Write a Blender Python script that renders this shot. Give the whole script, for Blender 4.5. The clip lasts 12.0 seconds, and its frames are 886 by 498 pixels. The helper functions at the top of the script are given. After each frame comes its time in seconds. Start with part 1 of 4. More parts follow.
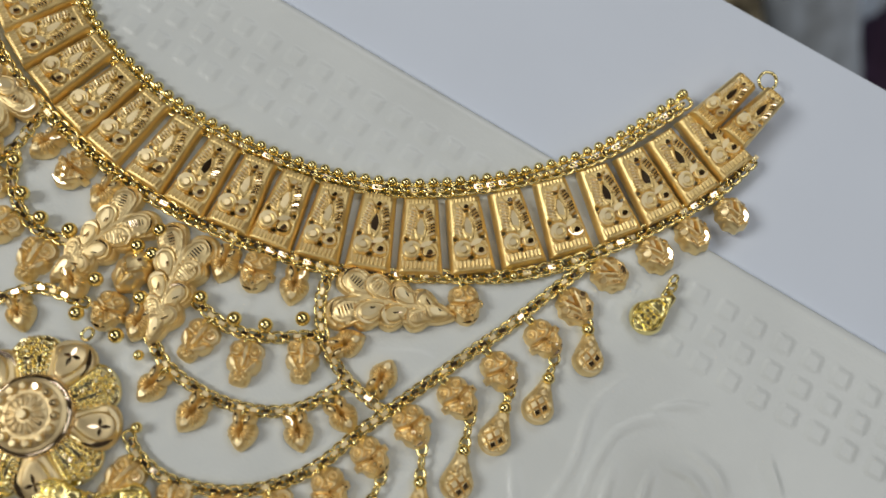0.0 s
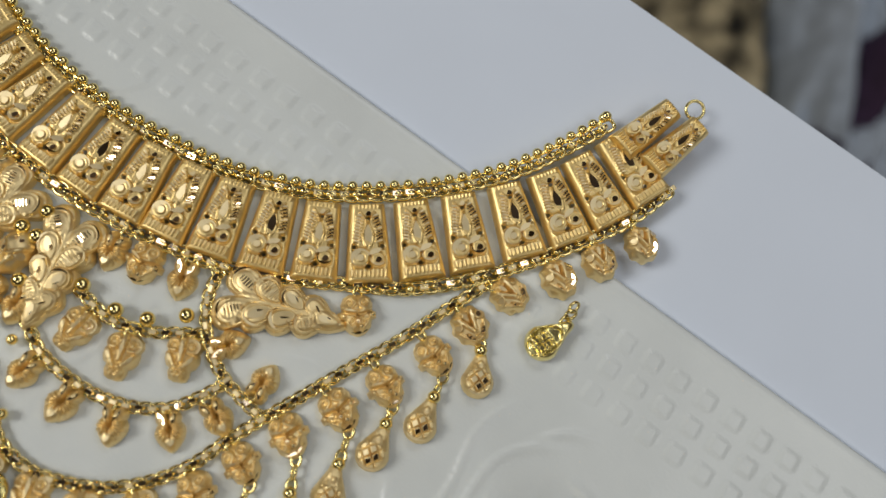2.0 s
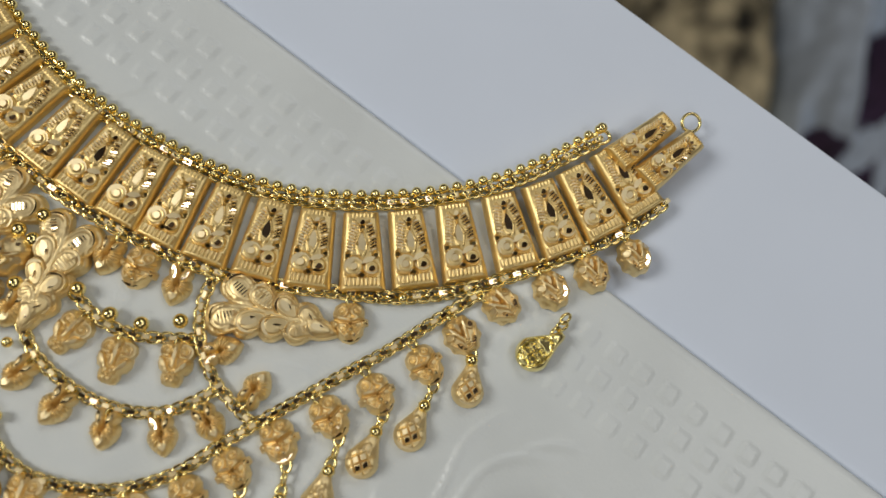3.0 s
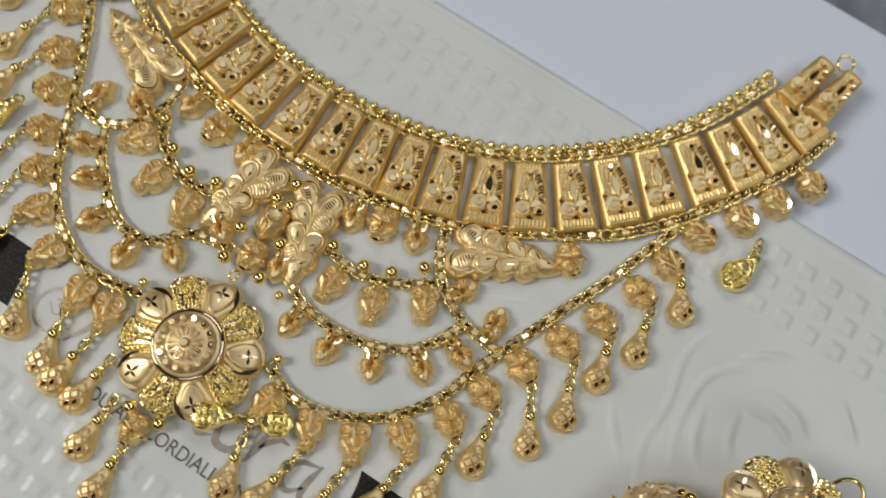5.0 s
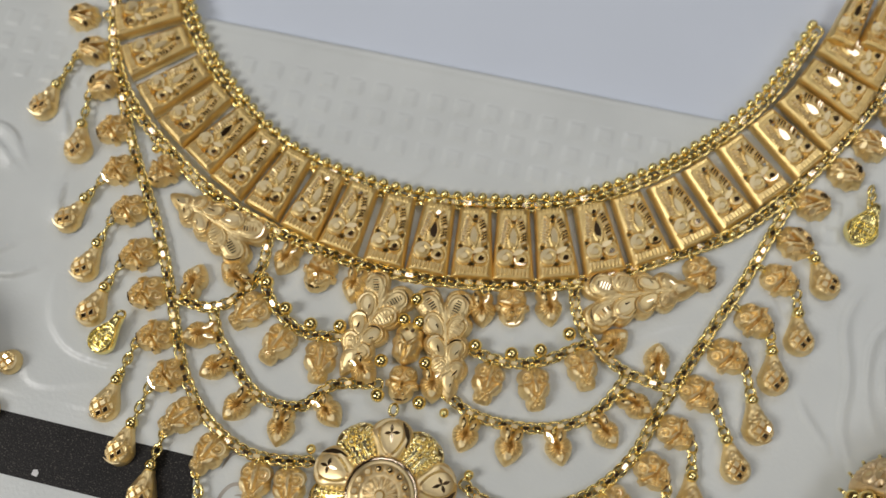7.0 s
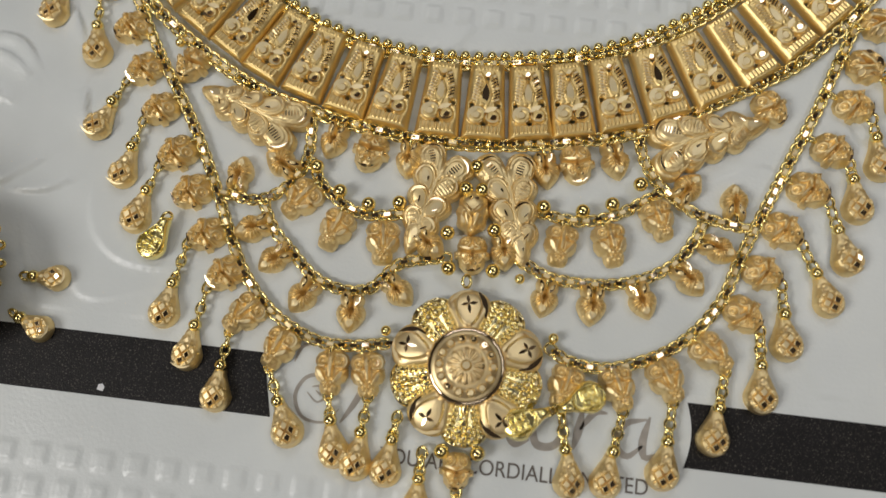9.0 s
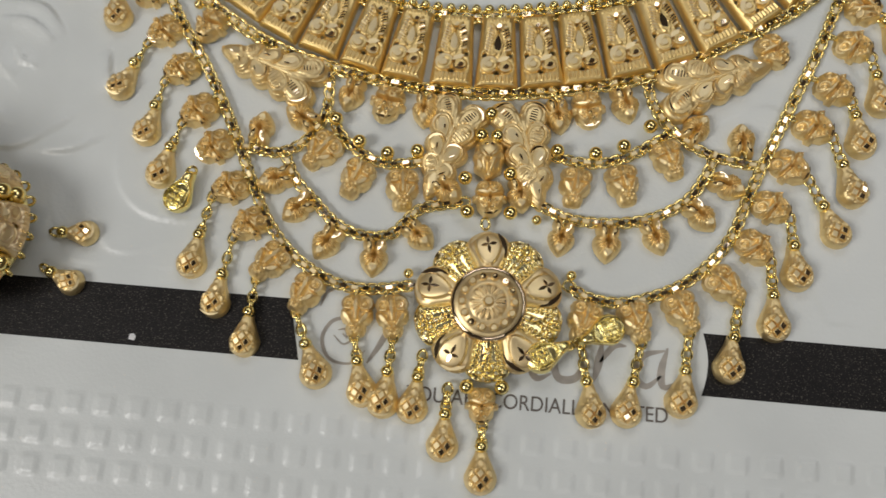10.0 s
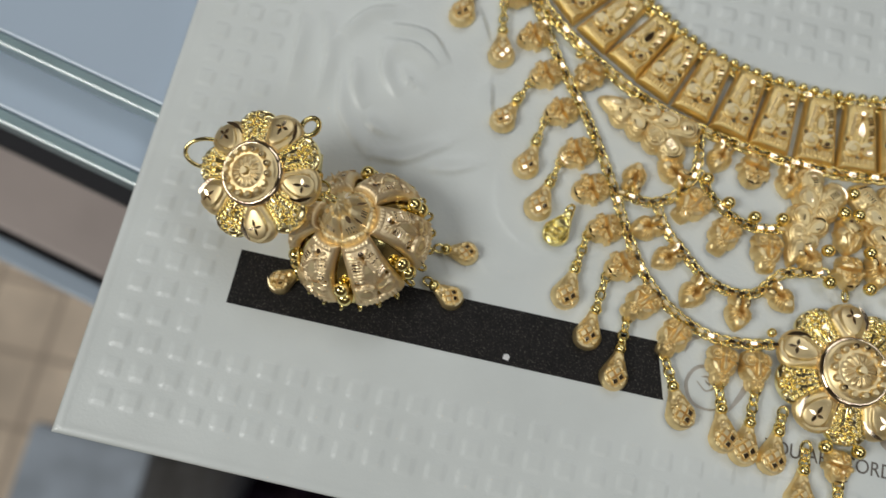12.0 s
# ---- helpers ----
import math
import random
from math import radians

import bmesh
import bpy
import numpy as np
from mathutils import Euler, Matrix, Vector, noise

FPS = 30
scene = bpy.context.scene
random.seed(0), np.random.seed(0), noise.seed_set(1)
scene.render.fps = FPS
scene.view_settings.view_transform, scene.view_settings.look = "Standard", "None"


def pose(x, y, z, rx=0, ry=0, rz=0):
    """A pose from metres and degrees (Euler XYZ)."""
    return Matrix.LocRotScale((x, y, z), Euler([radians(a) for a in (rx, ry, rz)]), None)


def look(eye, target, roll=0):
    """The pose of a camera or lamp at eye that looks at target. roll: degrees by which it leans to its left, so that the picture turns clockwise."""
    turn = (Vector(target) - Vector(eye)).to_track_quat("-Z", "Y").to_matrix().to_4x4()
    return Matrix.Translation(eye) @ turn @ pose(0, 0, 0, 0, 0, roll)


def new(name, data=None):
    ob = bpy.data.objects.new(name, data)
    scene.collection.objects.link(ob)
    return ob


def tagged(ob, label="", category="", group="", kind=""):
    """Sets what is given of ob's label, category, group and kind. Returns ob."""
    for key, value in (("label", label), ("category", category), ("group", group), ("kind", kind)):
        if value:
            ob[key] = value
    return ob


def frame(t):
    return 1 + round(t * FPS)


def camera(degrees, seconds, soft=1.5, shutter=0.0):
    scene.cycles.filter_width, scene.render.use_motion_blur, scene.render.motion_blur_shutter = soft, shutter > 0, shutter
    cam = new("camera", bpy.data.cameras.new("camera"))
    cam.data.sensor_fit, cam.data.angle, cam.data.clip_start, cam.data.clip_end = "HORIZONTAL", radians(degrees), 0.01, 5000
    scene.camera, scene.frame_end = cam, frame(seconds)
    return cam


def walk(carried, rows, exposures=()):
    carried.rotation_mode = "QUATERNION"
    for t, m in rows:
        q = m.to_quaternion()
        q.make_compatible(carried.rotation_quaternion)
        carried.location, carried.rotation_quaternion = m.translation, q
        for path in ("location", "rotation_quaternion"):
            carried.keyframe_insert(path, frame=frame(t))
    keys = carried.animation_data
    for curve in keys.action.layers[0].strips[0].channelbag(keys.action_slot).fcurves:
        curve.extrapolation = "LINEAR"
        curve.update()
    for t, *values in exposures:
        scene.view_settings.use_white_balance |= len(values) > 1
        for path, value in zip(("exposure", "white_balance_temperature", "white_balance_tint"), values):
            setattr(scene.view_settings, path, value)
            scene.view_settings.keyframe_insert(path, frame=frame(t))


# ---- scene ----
# Lengths are in millimetres in the tables below; MM turns them into metres.
MM = 0.001
cam = camera(58.0, 12.0, soft=1.5, shutter=0.4)
# close work: only the jewellery is in focus, the shop floor is not
cam.data.dof.use_dof, cam.data.dof.focus_distance, cam.data.dof.aperture_fstop = True, 0.116, 13.0
ROWS = [
    (0.0, 68.43, 27.64, 111.82, 15.40, -4.24, 31.06),
    (0.5, 72.28, 29.59, 110.81, 14.37, -4.91, 32.12),
    (1.0, 73.03, 35.81, 112.44, 13.93, -5.54, 33.47),
    (1.5, 73.61, 37.71, 112.72, 14.09, -6.08, 34.71),
    (2.0, 76.45, 38.80, 111.21, 13.56, -6.24, 35.64),
    (2.5, 77.17, 42.10, 111.63, 12.78, -6.10, 36.50),
    (2.7, 76.67, 42.71, 112.13, 12.57, -6.38, 36.69),
    (4.3, 74.91, 20.03, 117.02, 14.21, -4.42, 36.38),
    (4.5, 69.64, 15.55, 118.92, 14.31, -4.34, 35.56),
    (5.0, 59.29, 12.43, 120.76, 14.66, -3.84, 32.70),
    (5.5, 50.59, 11.51, 124.06, 15.15, -2.73, 27.73),
    (6.0, 41.70, 14.25, 124.60, 15.81, -0.78, 20.87),
    (6.5, 41.82, 19.22, 125.16, 15.29, 0.31, 16.52),
    (7.0, 36.05, 16.50, 122.01, 15.12, 0.99, 12.91),
    (7.2, 35.07, 14.66, 119.37, 15.32, 1.20, 11.82),
    (8.8, 27.72, 4.15, 114.14, 12.22, 1.91, 7.33),
    (9.0, 27.71, 3.06, 113.09, 12.09, 1.90, 6.80),
    (9.5, 27.63, -3.71, 112.33, 12.28, 1.99, 5.93),
    (10.0, 25.26, -7.11, 114.58, 12.64, 1.89, 5.15),
    (10.5, 7.18, -10.67, 118.99, 13.08, 0.71, 5.25),
    (11.0, -10.44, -16.43, 120.01, 15.01, 0.30, 7.66),
    (11.5, -25.39, -15.62, 120.87, 14.14, -0.58, 10.22),
    (12.0, -32.71, -16.13, 123.03, 14.82, -0.89, 12.52),
]
walk(cam, [(t, pose(x * MM, y * MM, z * MM, rx, ry, rz)) for t, x, y, z, rx, ry, rz in ROWS], [(0.0, -0.03, 6500, 10), (2.5, -0.02, 6500, 10), (7.0, -0.03, 6560, 12), (10.0, -0.06, 6570, 12), (11.0, -0.04, 6480, 10), (12.0, -0.02, 6400, 8)])

# ---- light ----
world = bpy.data.worlds.new("world")
scene.world = world
world.use_nodes = True
world.node_tree.nodes["Background"].inputs[0].default_value = (0.9, 0.95, 1.0, 1)
world.node_tree.nodes["Background"].inputs[1].default_value = 0.05
scene.view_settings.exposure = 0.0


def ceiling_lamp(name, x, y, z, sx, sy, watts, colour):
    data = bpy.data.lights.new(name, "AREA")
    data.shape, data.size, data.size_y, data.energy, data.color = "RECTANGLE", sx, sy, watts, colour
    ob = new(name, data)
    ob.matrix_world = look((x, y, z), (0.03, 0.04, 0))
    return ob


ceiling_lamp("ceiling_light_main", -1.1, -0.6, 1.3, 0.65, 0.65, 13.8, (1.0, 0.985, 0.95))
ceiling_lamp("ceiling_light_side", 1.0, 0.5, 1.7, 1.1, 0.5, 4.5, (0.96, 0.98, 1.0))
ceiling_lamp("ceiling_light_back", -0.2, 1.3, 1.6, 1.4, 0.5, 6.2, (0.97, 0.98, 1.0))
ceiling_lamp("ceiling_light_front", 0.5, -1.1, 1.7, 0.9, 0.5, 3.1, (1.0, 0.97, 0.93))


# ---- materials ----
def faceted(mat, scale, strength):
    """Tilts the little cut faces each their own way, as a graver leaves them."""
    nt = mat.node_tree
    n, link = nt.nodes, nt.links.new
    co, info, cell, b = n.new("ShaderNodeTexCoord"), n.new("ShaderNodeObjectInfo"), n.new("ShaderNodeTexNoise"), n.new("ShaderNodeBump")
    shift = n.new("ShaderNodeVectorMath")
    shift.operation = "ADD"
    link(co.outputs["Object"], shift.inputs[0])
    link(info.outputs["Random"], shift.inputs[1])
    geo, more = n.new("ShaderNodeNewGeometry"), n.new("ShaderNodeVectorMath")
    more.operation = "ADD"
    link(shift.outputs[0], more.inputs[0])
    link(geo.outputs["Random Per Island"], more.inputs[1])
    link(more.outputs[0], cell.inputs["Vector"])
    cell.inputs["Scale"].default_value, cell.inputs["Detail"].default_value = scale, 0.0
    b.inputs["Strength"].default_value, b.inputs["Distance"].default_value = strength, 0.0012
    link(cell.outputs["Fac"], b.inputs["Height"])
    link(b.outputs[0], n["Principled BSDF"].inputs["Normal"])
    return mat


def glittering(mat, scale, amount, low=0.58, high=0.72):
    """Sprinkles fine pale flakes over a print."""
    nt = mat.node_tree
    n, link = nt.nodes, nt.links.new
    bsdf = n["Principled BSDF"]
    co, cell, pick, mix = n.new("ShaderNodeTexCoord"), n.new("ShaderNodeTexNoise"), n.new("ShaderNodeMapRange"), n.new("ShaderNodeMixRGB")
    cell.inputs["Scale"].default_value, cell.inputs["Detail"].default_value = scale, 2.0
    link(co.outputs["Object"], cell.inputs["Vector"])
    pick.inputs["From Min"].default_value, pick.inputs["From Max"].default_value = low, high
    link(cell.outputs["Fac"], pick.inputs["Value"])
    base = bsdf.inputs["Base Color"].links[0].from_socket
    link(pick.outputs[0], mix.inputs[0])
    link(base, mix.inputs[1])
    mix.inputs[2].default_value = (amount, amount * 0.9, amount * 0.75, 1)
    link(mix.outputs[0], bsdf.inputs["Base Color"])
    return mat


def jointed(mat, size, width):
    """Dark joints between the tiles of a floor."""
    nt = mat.node_tree
    n, link = nt.nodes, nt.links.new
    bsdf = n["Principled BSDF"]
    co, tile, mix = n.new("ShaderNodeTexCoord"), n.new("ShaderNodeTexBrick"), n.new("ShaderNodeMixRGB")
    tile.offset = 0.0
    tile.inputs["Scale"].default_value = 1.0
    tile.inputs["Brick Width"].default_value, tile.inputs["Row Height"].default_value = size, size
    tile.inputs["Mortar Size"].default_value = width
    link(co.outputs["Object"], tile.inputs["Vector"])
    base = bsdf.inputs["Base Color"].links[0].from_socket
    link(tile.outputs["Fac"], mix.inputs[0])
    link(base, mix.inputs[1])
    mix.inputs[2].default_value = (0.5, 0.40, 0.31, 1)
    link(mix.outputs[0], bsdf.inputs["Base Color"])
    return mat


def material(name, colour, rough=0.5, metal=0.0, vary=0.12, scale=400.0, bump=0.0, bump_scale=3000.0, spec=0.5):
    """A surface with two scales of variation in colour and gloss, and fine relief."""
    mat = bpy.data.materials.new(name)
    mat.use_nodes = True
    nt = mat.node_tree
    n, link = nt.nodes, nt.links.new
    bsdf = n["Principled BSDF"]
    bsdf.inputs["Metallic"].default_value = metal
    bsdf.inputs["Specular IOR Level"].default_value = spec
    co = n.new("ShaderNodeTexCoord")
    big, small = n.new("ShaderNodeTexNoise"), n.new("ShaderNodeTexNoise")
    for node, s in ((big, scale / 8), (small, scale)):
        node.inputs["Scale"].default_value, node.inputs["Detail"].default_value = s, 3.0
        link(co.outputs["Object"], node.inputs["Vector"])
    add = n.new("ShaderNodeMath")
    add.operation = "ADD"
    link(big.outputs["Fac"], add.inputs[0])
    link(small.outputs["Fac"], add.inputs[1])
    ramp = n.new("ShaderNodeMapRange")
    ramp.inputs["From Min"].default_value, ramp.inputs["From Max"].default_value = 0.6, 1.4
    ramp.inputs["To Min"].default_value, ramp.inputs["To Max"].default_value = 1 - vary, 1 + vary
    link(add.outputs[0], ramp.inputs["Value"])
    mul = n.new("ShaderNodeVectorMath")
    mul.operation = "SCALE"
    mul.inputs[0].default_value = colour
    link(ramp.outputs[0], mul.inputs["Scale"])
    link(mul.outputs[0], bsdf.inputs["Base Color"])
    gloss = n.new("ShaderNodeMapRange")
    gloss.inputs["To Min"].default_value, gloss.inputs["To Max"].default_value = rough * 0.8, min(1, rough * 1.2)
    link(small.outputs["Fac"], gloss.inputs["Value"])
    link(gloss.outputs[0], bsdf.inputs["Roughness"])
    if bump:
        fine = n.new("ShaderNodeTexNoise")
        fine.inputs["Scale"].default_value, fine.inputs["Detail"].default_value = bump_scale, 2.0
        link(co.outputs["Object"], fine.inputs["Vector"])
        b = n.new("ShaderNodeBump")
        b.inputs["Strength"].default_value, b.inputs["Distance"].default_value = bump, 0.0001
        link(fine.outputs["Fac"], b.inputs["Height"])
        link(b.outputs[0], bsdf.inputs["Normal"])
    return mat


SATIN = material("satin_gold", (0.925, 0.70, 0.305), 0.40, 0.96, 0.07, 500, 0.3, 6000)
FROST = material("frosted_gold", (0.97, 0.765, 0.395), 0.44, 0.95, 0.06, 500, 0.2, 6000)
BRIGHT = material("bright_gold", (0.97, 0.80, 0.34), 0.13, 1.0, 0.05, 500)
CUT = faceted(material("cut_gold", (0.93, 0.76, 0.55), 0.07, 1.0, 0.05, 900), 130, 0.5)
PALE = material("lemon_gold", (0.98, 0.84, 0.36), 0.24, 1.0, 0.08, 500, 0.1, 5000)
LEMON = material("pale_bright_gold", (0.975, 0.84, 0.44), 0.15, 1.0, 0.05, 500)
CREAM = material("polished_cut_gold", (0.97, 0.805, 0.48), 0.48, 0.95, 0.06, 700, 0.15, 4000)
ROSE = material("rosy_satin_gold", (0.985, 0.785, 0.485), 0.43, 0.92, 0.06, 500, 0.3, 6000)
GLOSS = material("glossy_satin_gold", (0.96, 0.765, 0.42), 0.42, 0.95, 0.06, 500, 0.15, 6000)
PEARL = glittering(material("pearl_card", (0.76, 0.797, 0.778), 0.31, 0.0, 0.085, 70, 0.4, 1800, 0.45), 2600, 0.97, 0.73, 0.78)
PAPER = material("white_paper", (0.775, 0.845, 0.95), 0.7, 0.0, 0.02, 60, 0.1, 2500, 0.3)
BLACK = glittering(material("black_band", (0.010, 0.009, 0.009), 0.5, 0.0, 0.5, 1500, 0.6, 4000, 0.25), 4200, 0.12)
PRINT = material("grey_foil_print", (0.52, 0.48, 0.42), 0.4, 0.6, 0.15, 800)
INK = material("dark_grey_ink", (0.17, 0.15, 0.13), 0.5, 0.2, 0.15, 800)
SPECK = material("white_speck", (0.8, 0.8, 0.8), 0.6)
GLASS_EDGE = material("glass_edge", (0.30, 0.40, 0.42), 0.08, 0.0, 0.25, 60, 0, 100, 0.8)
COUNTER = material("counter_laminate", (0.50, 0.60, 0.72), 0.25, 0.0, 0.06, 20)
SHELF = material("shelf_laminate", (0.55, 0.47, 0.44), 0.5, 0.0, 0.12, 40)
# near-black for the groove, and as painted shade on the cabinet and added board
DARK = material("black_groove_and_painted_shade", (0.02, 0.02, 0.025), 0.6)
FLOOR = jointed(material("speckled_floor", (0.84, 0.70, 0.55), 0.6, 0.0, 0.35, 14), 0.09, 0.003)
# the unseen room is kept dark so that cut gold reflects black
WALL = material("unseen_wall_brown", (0.21, 0.17, 0.13), 0.8, 0.0, 0.05, 4)
CEIL = material("unseen_ceiling_brown", (0.12, 0.105, 0.09), 0.8, 0.0, 0.1, 4)
BROWN = material("brown_cloth", (0.50, 0.42, 0.26), 0.9, 0.0, 1.7, 22)
BLUISH = material("pale_blue_cloth", (0.50, 0.57, 0.66), 0.9, 0.0, 0.3, 40)
PURPLE = material("dark_purple_cloth", (0.05, 0.025, 0.06), 0.9, 0.0, 0.7, 40)
THREAD = material("red_thread", (0.55, 0.03, 0.03), 0.8)


# ---- mesh helpers ----
def mesh_of(name, verts, faces, mats, smooth=True, index=None):
    me = bpy.data.meshes.new(name)
    me.from_pydata([(x * MM, y * MM, z * MM) for x, y, z in verts], [], faces)
    for m in mats:
        me.materials.append(m)
    if smooth:
        me.polygons.foreach_set("use_smooth", [True] * len(me.polygons))
    if index is not None:
        me.polygons.foreach_set("material_index", index)
    me.update()
    return me


def at(x, y, z=0.0, rz=0.0, rx=0.0, ry=0.0, s=1.0):
    return pose(x * MM, y * MM, z * MM, rx, ry, rz) @ Matrix.Scale(s, 4)


def child(name, me, parent, m=None, label=""):
    ob = new(name, me)
    ob.parent = parent
    if m is not None:
        ob.matrix_basis = m
    return tagged(ob, label)


def thing(name, label, category, m=None, group=""):
    ob = new(name)
    ob.empty_display_size = 0.005
    if m is not None:
        ob.matrix_basis = m
    return tagged(ob, label, category, group)


def box_mesh(name, x0, y0, z0, x1, y1, z1, mat, bevel=0.0):
    bm = bmesh.new()
    bmesh.ops.create_cube(bm, size=1)
    for v in bm.verts:
        v.co = Vector(((x0 + x1) / 2 + v.co.x * (x1 - x0), (y0 + y1) / 2 + v.co.y * (y1 - y0), (z0 + z1) / 2 + v.co.z * (z1 - z0))) * MM
    if bevel:
        bmesh.ops.bevel(bm, geom=list(bm.edges), offset=bevel * MM, segments=2, affect="EDGES", profile=0.5)
    me = bpy.data.meshes.new(name)
    bm.to_mesh(me)
    bm.free()
    me.materials.append(mat)
    return me


def bump_at(x, y, cx, cy, r, h):
    return h * np.exp(-(((x - cx) ** 2 + (y - cy) ** 2) / r**2) ** 2.5)


def stroke(x, y, x0, y0, x1, y1, r, h):
    """A rounded ridge (or groove, h < 0) along a straight line."""
    dx, dy = x1 - x0, y1 - y0
    t = np.clip(((x - x0) * dx + (y - y0) * dy) / (dx * dx + dy * dy), 0, 1)
    d2 = (x - x0 - t * dx) ** 2 + (y - y0 - t * dy) ** 2
    return h * np.exp(-((d2 / r**2) ** 2.2))


def ring(x, y, cx, cy, r, w, h):
    d = np.sqrt((x - cx) ** 2 + (y - cy) ** 2) - r
    return h * np.exp(-((d / w) ** 4))


def split_mesh(name, verts, faces, cut, body_mat, cut_mat):
    """The satin body and the bright-cut faces of one stamped sheet, as two meshes."""
    mid = np.array([np.mean([verts[i] for i in f], 0) for f in faces])
    flag = cut(mid[:, 0], mid[:, 1]) & (mid[:, 2] > 0.25)
    out = []
    for keep, tag, mat in ((~flag, name, body_mat), (flag, name + "_cut", cut_mat)):
        some = [f for f, k in zip(faces, keep) if k]
        if not some:
            out.append(None)
            continue
        used = sorted({i for f in some for i in f})
        at_new = {i: n for n, i in enumerate(used)}
        out.append(mesh_of(tag, [verts[i] for i in used], [tuple(at_new[i] for i in f) for f in some], [mat], smooth=True))
    return out


def relief(name, outline, height, cut, nt=56, nr=14, mats=(None, None)):
    """A stamped ornament: its outline r(angle), the height over it and where it is bright-cut."""
    th = np.linspace(0, 2 * math.pi, nt, endpoint=False)
    rad = outline(th)
    verts, faces = [(0, 0, 1.2 * float(height(np.array([0.0]), np.array([0.0]))[0]))], []
    for k in range(1, nr + 1):
        p = k / nr
        x, y = rad * p * np.cos(th), rad * p * np.sin(th)
        edge = np.sqrt(np.clip(1 - p**4, 0, 1))
        z = 1.2 * height(x, y) * (0.3 + 0.7 * edge)
        verts += list(zip(x.tolist(), y.tolist(), z.tolist()))
    x, y = rad * 1.03 * np.cos(th), rad * 1.03 * np.sin(th)
    verts += list(zip(x.tolist(), y.tolist(), [0.0] * nt))
    for i in range(nt):
        j = (i + 1) % nt
        faces.append((0, 1 + i, 1 + j))
        for k in range(nr):
            a, b = 1 + k * nt, 1 + (k + 1) * nt
            faces.append((a + i, b + i, b + j, a + j))
    return split_mesh(name, verts, faces, cut, mats[0] or SATIN, mats[1] or CUT)


def oval(cx, cy, a, b, turn=0.0, n=16):
    th = np.linspace(0, 2 * math.pi, n, endpoint=False)
    c, s = math.cos(radians(turn)), math.sin(radians(turn))
    u, v = a * np.cos(th), b * np.sin(th)
    return np.stack([cx + u * c - v * s, cy + u * s + v * c], 1)


def lens(x0, y0, x1, y1, w, n=8):
    """A pointed leaf between two points."""
    p, q = np.array([x0, y0]), np.array([x1, y1])
    d = q - p
    side = np.array([-d[1], d[0]]) / np.linalg.norm(d)
    t = np.linspace(0, 1, n)[:, None]
    up = p + d * t + side * w * np.sin(math.pi * t)
    return np.concatenate([up, (p + d * t - side * w * np.sin(math.pi * t))[-2:0:-1]])


def crescent(cx, cy, r, a0, a1, w, n=12):
    th = np.radians(np.linspace(a0, a1, n))
    thin = w * np.sin(np.linspace(0, math.pi, n)) ** 0.7
    out = np.stack([cx + r * np.cos(th), cy + r * np.sin(th)], 1)
    inner = np.stack([cx + (r - thin) * np.cos(th), cy + (r - thin) * np.sin(th)], 1)
    return np.concatenate([out, inner[-2:0:-1]])


def bar(cx, cy, a, b, turn=0.0):
    return turned([(-a, -b), (a, -b), (a, b), (-a, b)], cx, cy, turn)


def turned(points, cx, cy, turn, size=1.0):
    p = np.array(points, float) * size
    c, s = math.cos(radians(turn)), math.sin(radians(turn))
    return np.stack([cx + p[:, 0] * c - p[:, 1] * s, cy + p[:, 0] * s + p[:, 1] * c], 1)


def heart(cx, cy, size, turn=0.0):
    t = np.linspace(0, 2 * math.pi, 18, endpoint=False)
    return turned(np.stack([16 * np.sin(t) ** 3, 13 * np.cos(t) - 5 * np.cos(2 * t) - 2 * np.cos(3 * t) - np.cos(4 * t)], 1) / 17, cx, cy, turn, size)


def on_relief(outline, height):
    """The height of a stamped ornament with its rolled edge."""

    def f(x, y):
        p = np.clip(np.hypot(x, y) / outline(np.arctan2(y, x)), 0, 1)
        return 1.2 * height(x, y) * (0.3 + 0.7 * np.sqrt(np.clip(1 - p**4, 0, 1)))

    return f


def facets(name, shapes, surface, proud=0.03, bright=0.3, tilt=0.22):
    """Flat bright-cut faces, each a plane laid on the stamped surface and leaning a little its own way.
    A shape is its outline, or (outline, lean in x, lean in y, material index)."""
    verts, faces, index = [], [], []
    pick = random.Random(len(shapes) * 7 + 3)
    for shape in shapes:
        lean = (pick.uniform(-tilt, tilt), pick.uniform(-tilt, tilt))
        chosen = 1 if pick.random() < bright else 0
        if isinstance(shape, tuple):
            shape, *lean, chosen = shape
        pts = shape
        area = 0.5 * np.sum(pts[:, 0] * np.roll(pts[:, 1], -1) - np.roll(pts[:, 0], -1) * pts[:, 1])
        index.append(chosen)
        if area < 0:
            pts = pts[::-1]
        x, y = pts[:, 0], pts[:, 1]
        z = surface(x, y)
        A = np.stack([x, y, np.ones_like(x)], 1)
        k = np.linalg.lstsq(A, z, rcond=None)[0]
        slope = lean[0] * (x - x.mean()) + lean[1] * (y - y.mean())
        plane = A @ k + slope
        plane = plane + 0.5 * max(0.0, float(np.max(z - plane))) + proud
        faces.append(tuple(range(len(verts), len(verts) + len(x))))
        verts += list(zip(x.tolist(), y.tolist(), plane.tolist()))
    return mesh_of(name, verts, faces, [CREAM, CUT], False, index)


def cut_relief(name, outline, height, shapes, nt, nr, bright=0.45, body=None):
    return [relief(name, outline, height, lambda x, y: x > 1e9, nt, nr, (body or FROST, None))[0], facets(name + "_cut", shapes, on_relief(outline, height), 0.03, bright)]


